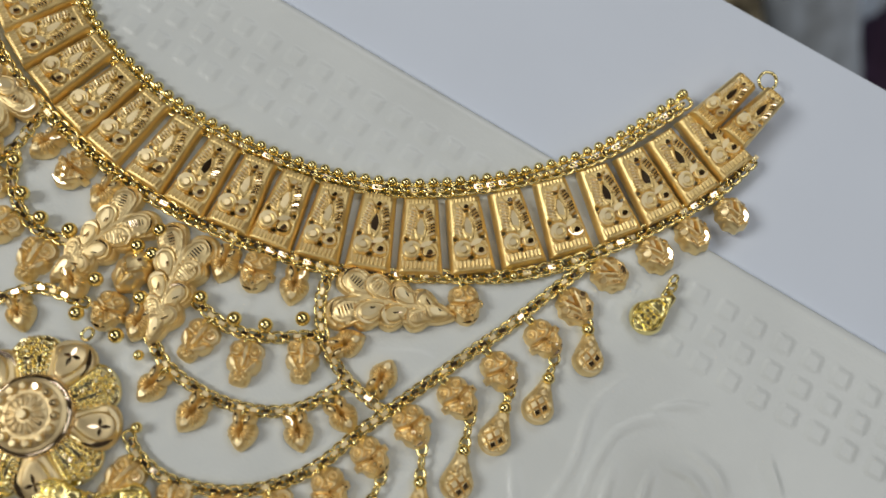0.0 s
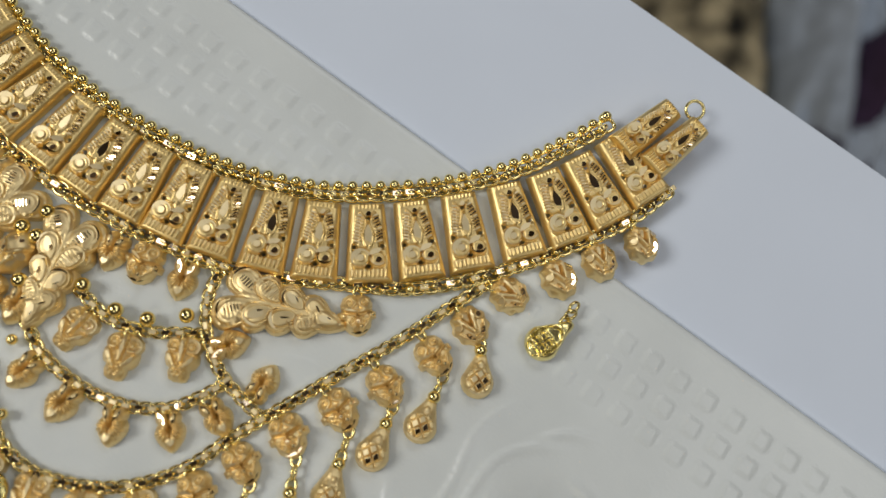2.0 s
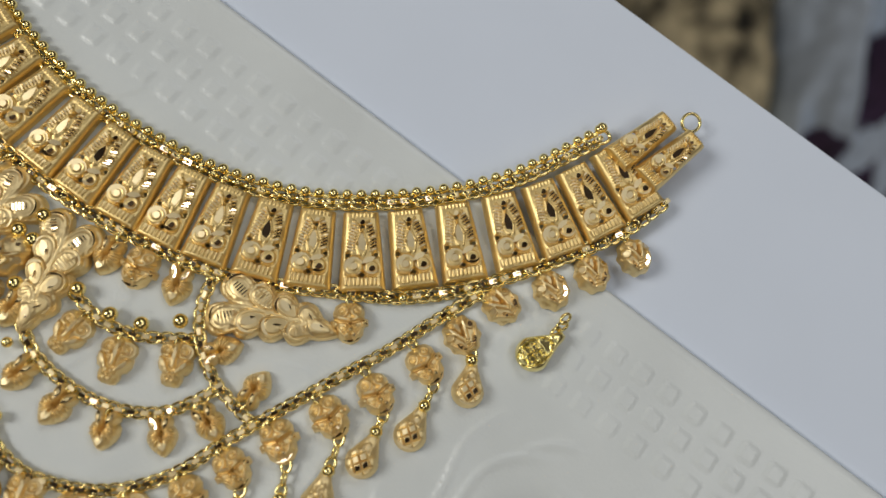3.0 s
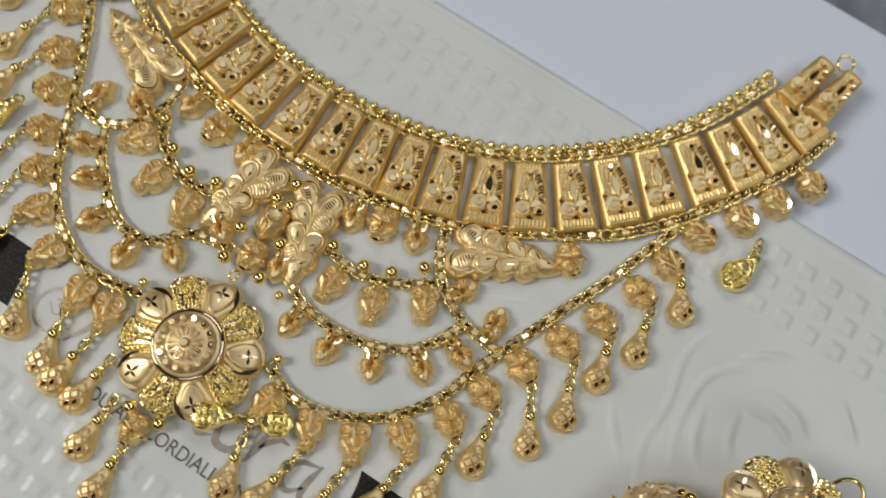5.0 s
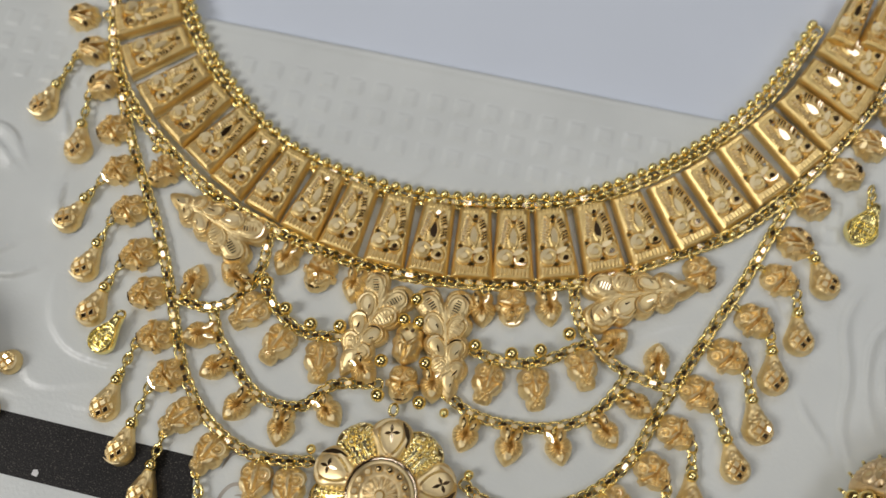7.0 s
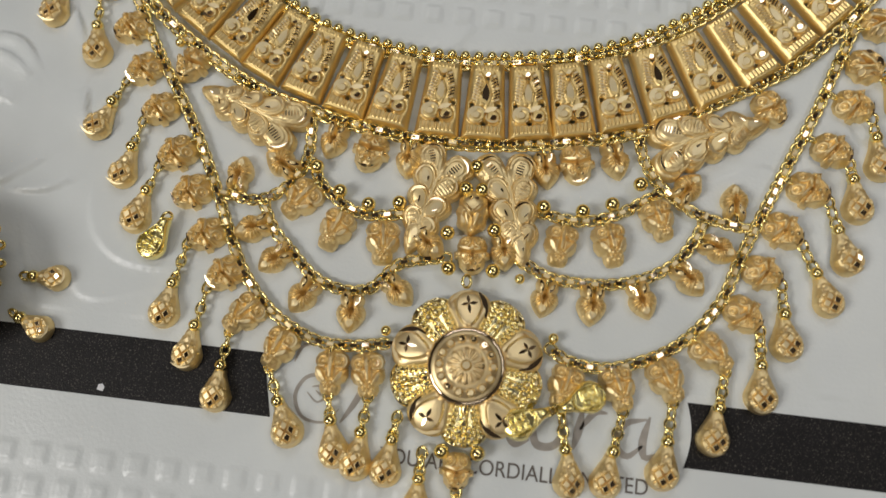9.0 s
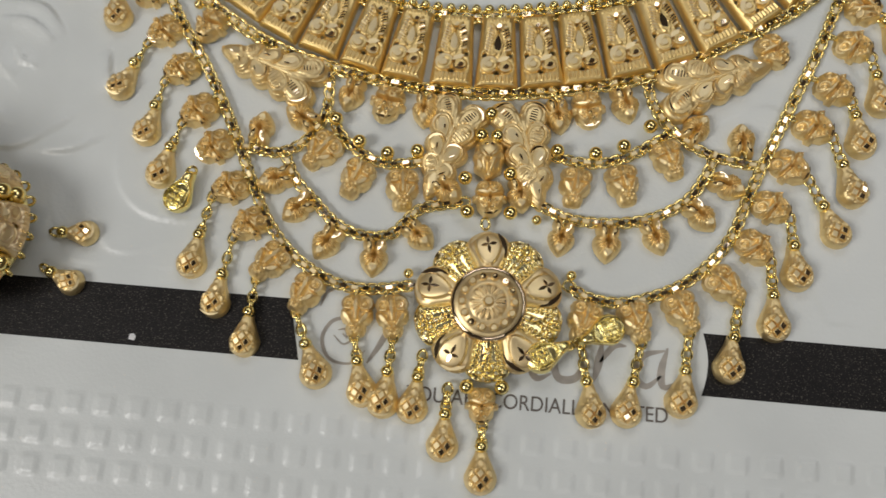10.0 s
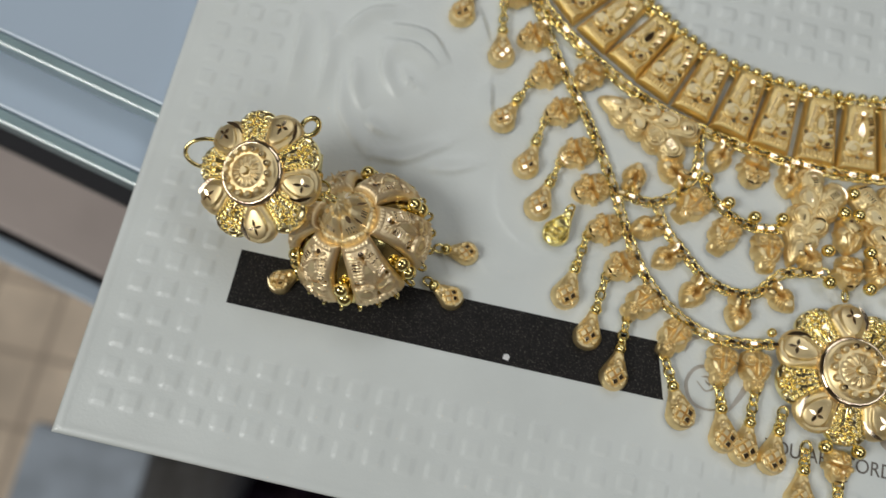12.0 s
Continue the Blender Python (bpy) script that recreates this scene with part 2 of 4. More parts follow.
def traced(inside, far=12.0):
    """The outline r(angle) of a shape told by inside(x, y)."""

    def f(a):
        r = np.linspace(0.2, far, 500)
        ok = inside(np.cos(a)[:, None] * r, np.sin(a)[:, None] * r)
        first = np.where(ok, r, 0).max(1)
        return np.maximum(first, 0.2)

    return f


def place(name, pair, parent, m, label="", cut_name="bright_cut"):
    """A stamped ornament with its cuts; large cuts follow as (name, mesh)."""
    ob = child(name, pair[0], parent, m, label)
    if pair[1]:
        cuts = child(cut_name, pair[1], ob)
        if cut_name == "ribbing":
            tagged(cuts, kind="stuff")
    for piece, me in pair[2:]:
        child(piece, me, ob)
    return ob


def ball_mesh(name, r, mat, u=14, v=9):
    bm = bmesh.new()
    bmesh.ops.create_uvsphere(bm, u_segments=u, v_segments=v, radius=r * MM)
    me = bpy.data.meshes.new(name)
    bm.to_mesh(me)
    bm.free()
    me.materials.append(mat)
    me.polygons.foreach_set("use_smooth", [True] * len(me.polygons))
    return me


def loop_mesh(name, half_x, half_y, wire, mat, n=14, m=6, power=3.0, flat=1.0):
    """A closed wire link: a rounded rectangle (super-ellipse) with a wire section."""
    verts, faces = [], []
    for i in range(n):
        a = 2 * math.pi * i / n
        c, s = math.cos(a), math.sin(a)
        k = (abs(c) ** power + abs(s) ** power) ** (-1 / power)
        for j in range(m):
            b = 2 * math.pi * (j + 0.5) / m
            o = wire * math.cos(b)
            verts.append(((half_x + o) * k * c, (half_y + o) * k * s, wire * flat * math.sin(b)))
    for i in range(n):
        for j in range(m):
            p, q = (i + 1) % n, (j + 1) % m
            faces.append((i * m + j, p * m + j, p * m + q, i * m + q))
    return mesh_of(name, verts, faces, [mat], smooth=m > 4)


def lathe(name, profile, mat, n=40):
    verts, faces = [], []
    for r, z in profile:
        for i in range(n):
            a = 2 * math.pi * i / n
            verts.append((r * math.cos(a), r * math.sin(a), z))
    for k in range(len(profile) - 1):
        for i in range(n):
            j = (i + 1) % n
            faces.append((k * n + i, (k + 1) * n + i, (k + 1) * n + j, k * n + j))
    return mesh_of(name, verts, faces, [mat])


def spline(points, step):
    """Points and headings at even steps along a smooth curve through a few places."""
    p = np.array(points, float)
    p = np.vstack([2 * p[0] - p[1], p, 2 * p[-1] - p[-2]])
    fine = []
    for i in range(1, len(p) - 2):
        for t in np.linspace(0, 1, 40, endpoint=False):
            a, b, c, d = p[i - 1], p[i], p[i + 1], p[i + 2]
            fine.append(0.5 * (2 * b + (c - a) * t + (2 * a - 5 * b + 4 * c - d) * t * t + (3 * b - a - 3 * c + d) * t**3))
    fine = np.array(fine + [p[-2]])
    s = np.r_[0, np.cumsum(np.linalg.norm(np.diff(fine, axis=0), axis=1))]
    n = max(2, int(s[-1] / step))
    q = np.linspace(0, s[-1], n)
    xy = np.stack([np.interp(q, s, fine[:, 0]), np.interp(q, s, fine[:, 1])], 1)
    d = np.gradient(xy, axis=0)
    return xy, np.degrees(np.arctan2(d[:, 1], d[:, 0]))


# ---- counter, paper, floor and the unseen room added round them ----
def structure(name, me, label, category):
    return tagged(new(name, me), label, category, kind="structure")


structure("floor", box_mesh("floor", -1800, -1800, -960, 1800, 1800, -900, FLOOR), "speckled brown shop floor far below the counter", "floor")
# ceiling and walls are never in view: added to darken the gold's reflections
structure("ceiling", box_mesh("ceiling", -1800, -1800, 2000, 1800, 1800, 2060, CEIL), "unseen dark brown ceiling added for the gold to reflect", "ceiling")
structure("wall_north", box_mesh("wall_north", -1800, 1800, -960, 1800, 1860, 2060, WALL), "unseen dark brown wall added for the gold to reflect", "wall")
structure("wall_south", box_mesh("wall_south", -1800, -1860, -960, 1800, -1800, 2060, WALL), "unseen dark brown wall added for the gold to reflect", "wall")
structure("wall_east", box_mesh("wall_east", 1800, -1860, -960, 1860, 1860, 2060, WALL), "unseen dark brown wall added for the gold to reflect", "wall")
structure("wall_west", box_mesh("wall_west", -1860, -1860, -960, -1800, 1860, 2060, WALL), "unseen dark brown wall added for the gold to reflect", "wall")

counter = thing("glass_counter", "pale bluish glass-topped shop counter with a stepped edge", "counter", at(-87, 30, 0, -13))
child("glass_top", box_mesh("glass_top", -220, 0, -7.5, 300, 100, -2.0, COUNTER, 0.4), counter)
child("glass_edge", box_mesh("glass_edge", -220, -2.2, -7.4, 300, -0.05, -2.3, GLASS_EDGE, 0.5), counter, None, "greenish polished glass edge")
child("lower_ledge", box_mesh("lower_ledge", -220, -11, -14, 300, 99, -8.0, COUNTER, 0.5), counter)
child("ledge_trim", box_mesh("ledge_trim", -220, -13.5, -15, 300, -11.1, -8.6, GLASS_EDGE, 0.5), counter)
# the shade below the counter is put into the cabinet's colour
child("cabinet", box_mesh("cabinet", -220, 2, -890, 300, 99, -15.2, DARK), counter, None, "cabinet front with its shade painted near-black")

child("lower_shelf", box_mesh("lower_shelf", -260, -27, -130, 300, 1.9, -120, SHELF, 1.0), counter, None, "greyish pink lower shelf")
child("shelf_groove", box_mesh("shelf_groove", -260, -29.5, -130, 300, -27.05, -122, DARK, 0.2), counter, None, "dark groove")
child("shelf_trim", box_mesh("shelf_trim", -260, -36, -130, 300, -29.55, -117, COUNTER, 1.0), counter, None, "pale rounded trim")
# added black strip standing in for the shade under the ledge
child("shade_board", box_mesh("shade_board", -220, -11, -64, 300, 1.9, -60, DARK), counter, None, "black board added in place of shade")

sheet = tagged(new("paper_sheet", box_mesh("paper_sheet", -62, 10, -1.75, 330, 120.4, -1.35, PAPER, 0.1)), "plain bluish-white paper sheet lying on the counter", "paper")


# ---- the embossed card ----
CARD = (-88.9, -24.3, 146.1, 79.6)
PITCH_X, PITCH_Y, SQ = 4.69, 4.503, 3.05


def fold(h, gx, gy, cx, cy, points, height, soft):
    """Presses one petal edge into the sheet: steep on its outer side, gently falling on its inner side."""
    xy, _ = spline(points, 0.5)
    xy = xy + np.array([cx, cy])
    lo, hi = xy.min(0) - 3 * soft, xy.max(0) + 3 * soft
    pick = (gx > lo[0]) & (gx < hi[0]) & (gy > lo[1]) & (gy < hi[1])
    px, py = gx[pick], gy[pick]
    d2 = (px[:, None] - xy[:, 0]) ** 2 + (py[:, None] - xy[:, 1]) ** 2
    k = d2.argmin(1)
    d = np.sqrt(d2[np.arange(len(k)), k])
    tang = np.gradient(xy, axis=0)[k]
    side = (px - xy[k, 0]) * tang[:, 1] - (py - xy[k, 1]) * tang[:, 0]
    end = np.sin(math.pi * np.clip((k + 0.5) / len(xy), 0, 1)) ** 0.6
    inner = side > 0
    h[pick] += height * end * np.where(inner, np.exp(-((d / soft) ** 2)), np.exp(-((d / 0.32) ** 2)))


def rose(h, gx, gy, cx, cy):
    """An embossed rose: a bud of wound petals with wide outer petals."""
    for points in (
        [(-2.0, 4.4), (2.9, 4.3), (7.6, 1.2)],
        [(1.7, -6.1), (-1.9, -2.0), (-2.9, 3.7)],
        [(-2.6, 7.4), (4.3, 7.0), (9.0, 2.4)],
        [(-3.6, -9.4), (-5.9, -6.2), (-7.4, -0.1)],
        [(1.5, -12.8), (-0.7, -12.3), (-2.7, -11.1)],
        [(-1.5, -16.8), (-7.1, -10.7), (-8.7, -3.6)],
        [(-11.8, -9.1), (-11.9, -1.1), (-14.4, 7.1)],
        [(12.4, -11.9), (5.8, -16.6), (-0.7, -17.2)],
        [(3.5, -3.2), (2.9, -3.1), (2.1, -2.2)],
        [(11.9, 13.2), (13.9, 9.2), (14.8, 7.2)],
        [(-17.2, -7.7), (-17.3, -1.3), (-18.0, 6.3)],
        [(17.3, -14.9), (13.5, -16.8), (8.9, -17.3)],
        [(16.6, 0.1), (17.3, -4.0), (18.9, -6.3)],
        [(-10.8, 3.5), (-7.1, 8.8), (-2.6, 10.8)],
    ):
        fold(h, gx, gy, cx, cy, points, 0.75, 1.9)


def open_rose(h, gx, gy, cx, cy):
    """The second rose: thin pressed outlines of wide, open petals."""
    for points in (
        [(-12.3, -17.1), (-14.9, -10.6), (-14.6, -3.0), (-15.7, 5.6), (-13.0, 12.6)],
        [(-9.7, -10.7), (-11.7, -4.9), (-11.6, 3.2), (-8.4, 7.9), (-3.5, 10.8)],
        [(-15.9, -14.7), (-19.7, -10.6), (-21.9, -7.0)],
        [(-6.3, -8.6), (-8.7, -5.3), (-9.7, 0.1)],
        [(-2.2, -4.9), (-4.2, -2.5), (-4.9, 2.2)],
        [(6.2, 3.7), (3.1, 6.2), (-1.8, 7.1)],
        [(4.1, 2.2), (0.7, 3.7), (-3.1, 3.5)],
        [(-8.3, 9.2), (-5.3, 12.3), (-1.6, 14.2)],
        [(9.5, 12.2), (10.6, 10.8), (12.9, 8.5)],
    ):
        fold(h, gx, gy, cx, cy, points, 0.42, 1.1)


def card_height(x, y):
    x0, y0, x1, y1 = CARD
    h = np.zeros_like(x)
    bx, by = (x + 84.75) / PITCH_X, (y + 19.06) / PITCH_Y
    fx, fy = (bx % 1) * PITCH_X, (by % 1) * PITCH_Y
    inside = (bx > 0) & (by > 0) & (bx < 48.6) & (by < 20.7)
    border = (by < 3) | (by > 18) | (bx < 3) | (bx > 46)

    def pillow(f):
        e = np.clip(np.minimum(f, SQ - f) / 0.5, 0, 1)
        return e * e * (3 - 2 * e)

    h += 0.22 * pillow(fx) * pillow(fy) * inside * border
    rose(h, x, y, -52.7, 45.8)
    open_rose(h, x, y, 104.8, 44.6)
    fold(h, x, y, 0, 0, [(-20, 16), (-30, 14), (-36, 22)], 0.2, 2.4)
    fold(h, x, y, 0, 0, [(-10.5, 21.6), (-15.5, 19.9), (-20, 19.1), (-25.5, 19.8), (-29.4, 22.3), (-31.5, 26), (-32.2, 31)], 0.34, 3.0)
    fold(h, x, y, 0, 0, [(74, 60), (79, 50), (84, 47)], 0.2, 2.4)
    fold(h, x, y, 0, 0, [(58, 40), (66, 44), (70, 40)], 0.2, 2.4)
    for i, (cx, cy, r) in enumerate(((-28, 22, 13), (84, 22, 13), (-38, 66, 12), (94, 66, 12), (28, 34, 14), (10, 70, 14))):
        a = np.arctan2(y - cy, x - cx)
        d = np.sqrt((x - cx) ** 2 + (y - cy) ** 2) - r * (1 + 0.08 * np.sin(3 * a + i))
        h += 0.16 * np.clip(np.cos(a - 4.2 + i) * 1.5, 0, 1) * np.where(d > 0, np.exp(-((d / 0.5) ** 2)), np.exp(-((d / 2.2) ** 2))) * ~border * (y > 12)
    e = np.minimum(np.minimum(x - x0, x1 - x), np.minimum(y - y0, y1 - y))
    h += 0.10 * np.exp(-(((e - 1.1) / 0.35) ** 2))
    return h - 0.25 * np.exp(-((e / 0.22) ** 2))


def build_card():
    x0, y0, x1, y1 = CARD
    nx, ny = 620, 290
    xs, ys = np.linspace(x0, x1, nx), np.linspace(y0, y1, ny)
    gx, gy = np.meshgrid(xs, ys)
    z = card_height(gx, gy)
    verts = list(zip(gx.ravel().tolist(), gy.ravel().tolist(), z.ravel().tolist()))
    faces = [(j * nx + i, j * nx + i + 1, (j + 1) * nx + i + 1, (j + 1) * nx + i) for j in range(ny - 1) for i in range(nx - 1)]
    rim = [i for i in range(nx)] + [j * nx + nx - 1 for j in range(1, ny)] + [(ny - 1) * nx + i for i in range(nx - 2, -1, -1)] + [j * nx for j in range(ny - 2, 0, -1)]
    base = len(verts)
    verts += [(verts[i][0], verts[i][1], -1.25) for i in rim]
    for k in range(len(rim)):
        l = (k + 1) % len(rim)
        faces.append((rim[l], rim[k], base + k, base + l))
    faces.append(tuple(range(base + len(rim) - 1, base - 1, -1)))
    card = tagged(new("invitation_card", mesh_of("invitation_card", verts, faces, [PEARL])), "pearly white embossed invitation card with roses and small squares", "card")
    return card


card = build_card()


def band(name, x0, x1, arc_at, label):
    """A black printed band whose inner end follows the round medallion."""
    n = 16
    pts = []
    for k in range(n + 1):
        y = 0.2 + 8.76 * k / n
        dx = 28.6 + 0.25 * y if arc_at == "left" else 28.4 + 0.9 * math.sin(math.pi * y / 9.4)
        pts.append((28.6 - dx if arc_at == "left" else 28.6 + dx, y))
    outer = x0 if arc_at == "left" else x1
    verts, faces = [], []
    for x, y in pts:
        verts += [(outer, y, 0.045), (x, y, 0.045)]
    for k in range(n):
        a = 2 * k
        faces.append((a, a + 1, a + 3, a + 2) if arc_at == "left" else (a + 1, a, a + 2, a + 3))
    return child(name, mesh_of(name, verts, faces, [BLACK], False), card, None, label)


band("black_band", -69.0, 0, "left", "black printed band with fine glitter")
band("black_band", 0, 126.2, "right", "black printed band with fine glitter")
child("white_speck", mesh_of("speck", [(-0.5, -0.35, 0), (0.4, -0.5, 0), (0.55, 0.1, 0), (0.2, 0.55, 0), (-0.4, 0.4, 0)], [(0, 1, 2, 3, 4)], [SPECK], False), card, at(-24.7, 1.4, 0.07))


def words(text, x, y, size, squeeze=1.0):
    cu = bpy.data.curves.new("printed_words", "FONT")
    cu.body, cu.size, cu.extrude = text, size * MM, 0.00002
    ob = new("printed_words", cu)
    me = bpy.data.meshes.new_from_object(ob)
    bpy.data.objects.remove(ob)
    bpy.data.curves.remove(cu)
    me.materials.clear()
    me.materials.append(INK)
    return child("printed_line", me, card, at(x, y, 0.07) @ Matrix.Diagonal((squeeze, 1, 1, 1)), "small grey capital letters")


words("YOU ARE CORDIALLY INVITED", 15.8, -4.0, 3.0, 0.885)


def flourish(points, width):
    """A flat printed pen stroke along a smooth curve, thick in its middle."""
    xy, head = spline(points, 0.4)
    verts, faces = [], []
    for k, ((x, y), a) in enumerate(zip(xy, np.radians(head))):
        w = width * (0.25 + 0.75 * math.sin(math.pi * k / (len(xy) - 1))) / 2
        verts += [(x - w * math.sin(a), y + w * math.cos(a), 0.06), (x + w * math.sin(a), y - w * math.cos(a), 0.06)]
    faces = [(2 * k + 1, 2 * k + 3, 2 * k + 2, 2 * k) for k in range(len(xy) - 1)]
    return child("pen_stroke", mesh_of("pen_stroke", verts, faces, [PRINT], False), card)


flourish([(4.6, 4.2), (6.2, 3.0), (7.6, 4.4), (6.6, 6.6), (4.2, 6.2), (3.0, 3.6), (4.4, 0.8), (7.6, 0.4), (9.4, 2.4)], 0.55)
flourish([(5.8, 4.6), (6.6, 4.0), (6.2, 5.2), (5.2, 5.0)], 0.4)
flourish([(2.2, 8.2), (3.0, 10.4), (5.0, 11.2)], 0.5)
flourish([(9.8, 0.6), (11.4, 3.4), (12.8, 6.6), (13.4, 8.2)], 0.9)
flourish([(34.2, 6.6), (33.2, 2.6), (34.0, 0.6), (36.0, 1.4)], 1.1)
flourish([(39.6, 6.0), (36.6, 4.2), (37.0, 1.0), (39.6, 1.2), (40.8, 4.4), (39.4, 6.2)], 1.1)
flourish([(43.0, 6.4), (42.6, 3.4), (42.0, 0.8)], 1.2)
flourish([(42.8, 3.6), (44.6, 6.0), (46.4, 6.2)], 0.9)
flourish([(51.8, 6.0), (48.8, 5.0), (47.8, 2.2), (49.4, 0.8), (51.4, 2.4)], 1.1)
flourish([(52.2, 6.4), (51.4, 3.0), (51.8, 0.9), (53.6, 1.6)], 1.1)

# ---- ornament kinds ----
nothing = lambda x, y: x > 1e9


HOLES = ((-1.95, -0.75, 0.3), (1.85, -0.65, 0.32), (-0.05, -3.55, 0.33), (0.1, 3.35, 0.24))


def rib_line(s, y):
    """Where the two curved rows of ribs run across the plate."""
    return s * (1.15 + 0.3 * np.sin((y + 1.6) * 0.75)) + 0.1 * np.sin(y * 0.9)


def plate_height(x, y):
    """A tapered, cushioned bar with two rows of ribs, an almond in crossing ribbons, two scrolls and a ribbed foot."""
    half = 3.2 - 0.78 * (y + 5.75) / 11.5
    us = x / half
    e = np.clip(np.minimum((1 - np.abs(us)) / 0.36, (5.75 - np.abs(y)) / 0.45), 0, 1)
    z = 0.65 + 1.2 * np.sqrt(1 - (1 - e) ** 2) + 0.2 * (1 - us**2)
    h = 0 * x
    for s in (-1, 1):
        on = (y > -0.4) & (y < 4.0)
        off = x - rib_line(s, y)
        h = h + 0.2 * np.exp(-((off / 0.52) ** 6)) * (0.5 + 0.5 * np.clip(2 * np.cos(y * 13.6), -1, 1)) * on - 0.14 * np.exp(-((off / 0.1) ** 2)) * on
        h = h + stroke(x, y, s * 0.95, 4.2, 0, 2.75, 0.17, 0.22) + stroke(x, y, 0, 2.75, s * 0.72, 0.9, 0.17, 0.22) + stroke(x, y, s * 0.72, 0.9, s * 0.3, -0.7, 0.17, 0.2)
    almond = np.sqrt((x / (0.62 - 0.12 * (y - 1))) ** 2 + ((y - 0.9) / 1.8) ** 2)
    h = np.where(almond < 0.85, 0.08, h)
    for cx, cy, r in ((-1.15, -2.35, 1.3), (1.2, -2.6, 1.0)):
        d = np.hypot(x - cx, y - cy)
        h = h + 0.22 * np.exp(-(((d - r * 0.7) / (r * 0.3)) ** 4)) + 0.16 * (d < r * 0.36) - 0.2 * np.exp(-(((d - r * 1.12) / 0.14) ** 2))
    for cx, cy, r in HOLES:
        h = h - bump_at(x, y, cx, cy, r * 1.5, 0.45)
    h = h + 0.28 * (0.5 + 0.5 * np.cos(x * 11.2)) * (np.abs(us) < 0.88) * (y > -5.1) * (y < -4.0)
    h = h + 0.16 * (0.5 + 0.5 * np.cos(x * 12.5)) * (np.abs(us) < 0.75) * (y > 4.75) * (y < 5.4)
    return z + 1.4 * h * np.clip((e - 0.6) / 0.15, 0, 1)


def plate_shapes(kind):
    """The flat cuts: almond, scrolls, the bridge between them, ribs and foot."""
    dark = 1 if kind == 1 else 0
    shapes = [(lens(0.0, 2.4, 0.0, -0.7, 0.5), 0.05, 0.08, dark), (crescent(-1.15, -2.35, 1.3, 10, 320, 0.82), -0.05, 0.06, 0), (oval(-1.15, -2.35, 0.46, 0.46), 0.05, 0.1, 0)]
    shapes += [(lens(-0.1, -1.9, 1.75, -1.05, 0.44), 0.1, 0.05, 0), (oval(1.25, -2.7, 0.42, 0.42), 0.35, -0.2, 1), (crescent(1.2, -2.6, 1.0, 150, 340, 0.42), 0.1, -0.3, 1 if kind == 2 else 0)]
    shapes.append((oval(0.1, 4.05, 0.36, 0.36), 0.2, -0.3, 1 if kind != 2 else 0))
    for s in (-1, 1):
        for k in range(9):
            y = 2 * math.pi / 13.6 * k
            shapes.append((bar(float(rib_line(s, y)), y, 0.44, 0.12, s * 18), s * 0.25, 0.1 * (k % 3), 1 if s > 0 and k % 4 else 0))
    for k in range(-4, 5):
        shapes.append((bar(2 * math.pi / 11.2 * k, -4.55, 0.15, 0.48), 0.0, 0.15, 0))
    return shapes


def plate_pair(kind):
    nx, ny = 52, 120
    verts = []
    us, vs = np.linspace(-1, 1, nx), np.linspace(-1, 1, ny)
    for v in vs:
        y = np.full(nx, v * 5.75)
        x = us * (3.2 - 0.78 * (v + 1) / 2)
        verts += list(zip(x.tolist(), y.tolist(), plate_height(x, y).tolist()))
    n = len(verts)
    rim = list(range(nx)) + [j * nx + nx - 1 for j in range(1, ny)] + [(ny - 1) * nx + i for i in range(nx - 2, -1, -1)] + [j * nx for j in range(ny - 2, 0, -1)]
    verts += [(verts[i][0], verts[i][1], 0.15) for i in rim]
    faces = [(j * nx + i, j * nx + i + 1, (j + 1) * nx + i + 1, (j + 1) * nx + i) for j in range(ny - 1) for i in range(nx - 1)]
    faces = [f for f in faces if all(math.hypot(verts[f[0]][0] - cx, verts[f[0]][1] - cy) > r * 0.85 for cx, cy, r in HOLES)]
    for k in range(len(rim)):
        l = (k + 1) % len(rim)
        faces.append((rim[l], rim[k], n + k, n + l))
    shapes = plate_shapes(kind)
    names = ("almond_cut", "scroll_cut", "dot_cut", "bridge_cut", "dot_cut", "scroll_cut", "dot_cut")
    large = [(n, facets(n, [p], plate_height)) for n, p in zip(names, shapes)]
    return [mesh_of("collar_plate", verts, faces, [SATIN]), facets("ribbing", shapes[len(names) :], plate_height), *large]


PLATE = [plate_pair(kind) for kind in range(3)]


def inside_profile(ys, halves):
    """A shape told by its half-width at a few heights."""
    return lambda x, y: (np.abs(x) < np.interp(y, ys, halves)) & (y > ys[0]) & (y < ys[-1])


def knob(x, y, cx, cy, r, h):
    """A round grain standing on the sheet."""
    return h * np.sqrt(np.clip(1 - ((x - cx) ** 2 + (y - cy) ** 2) / r**2, 0, 1))


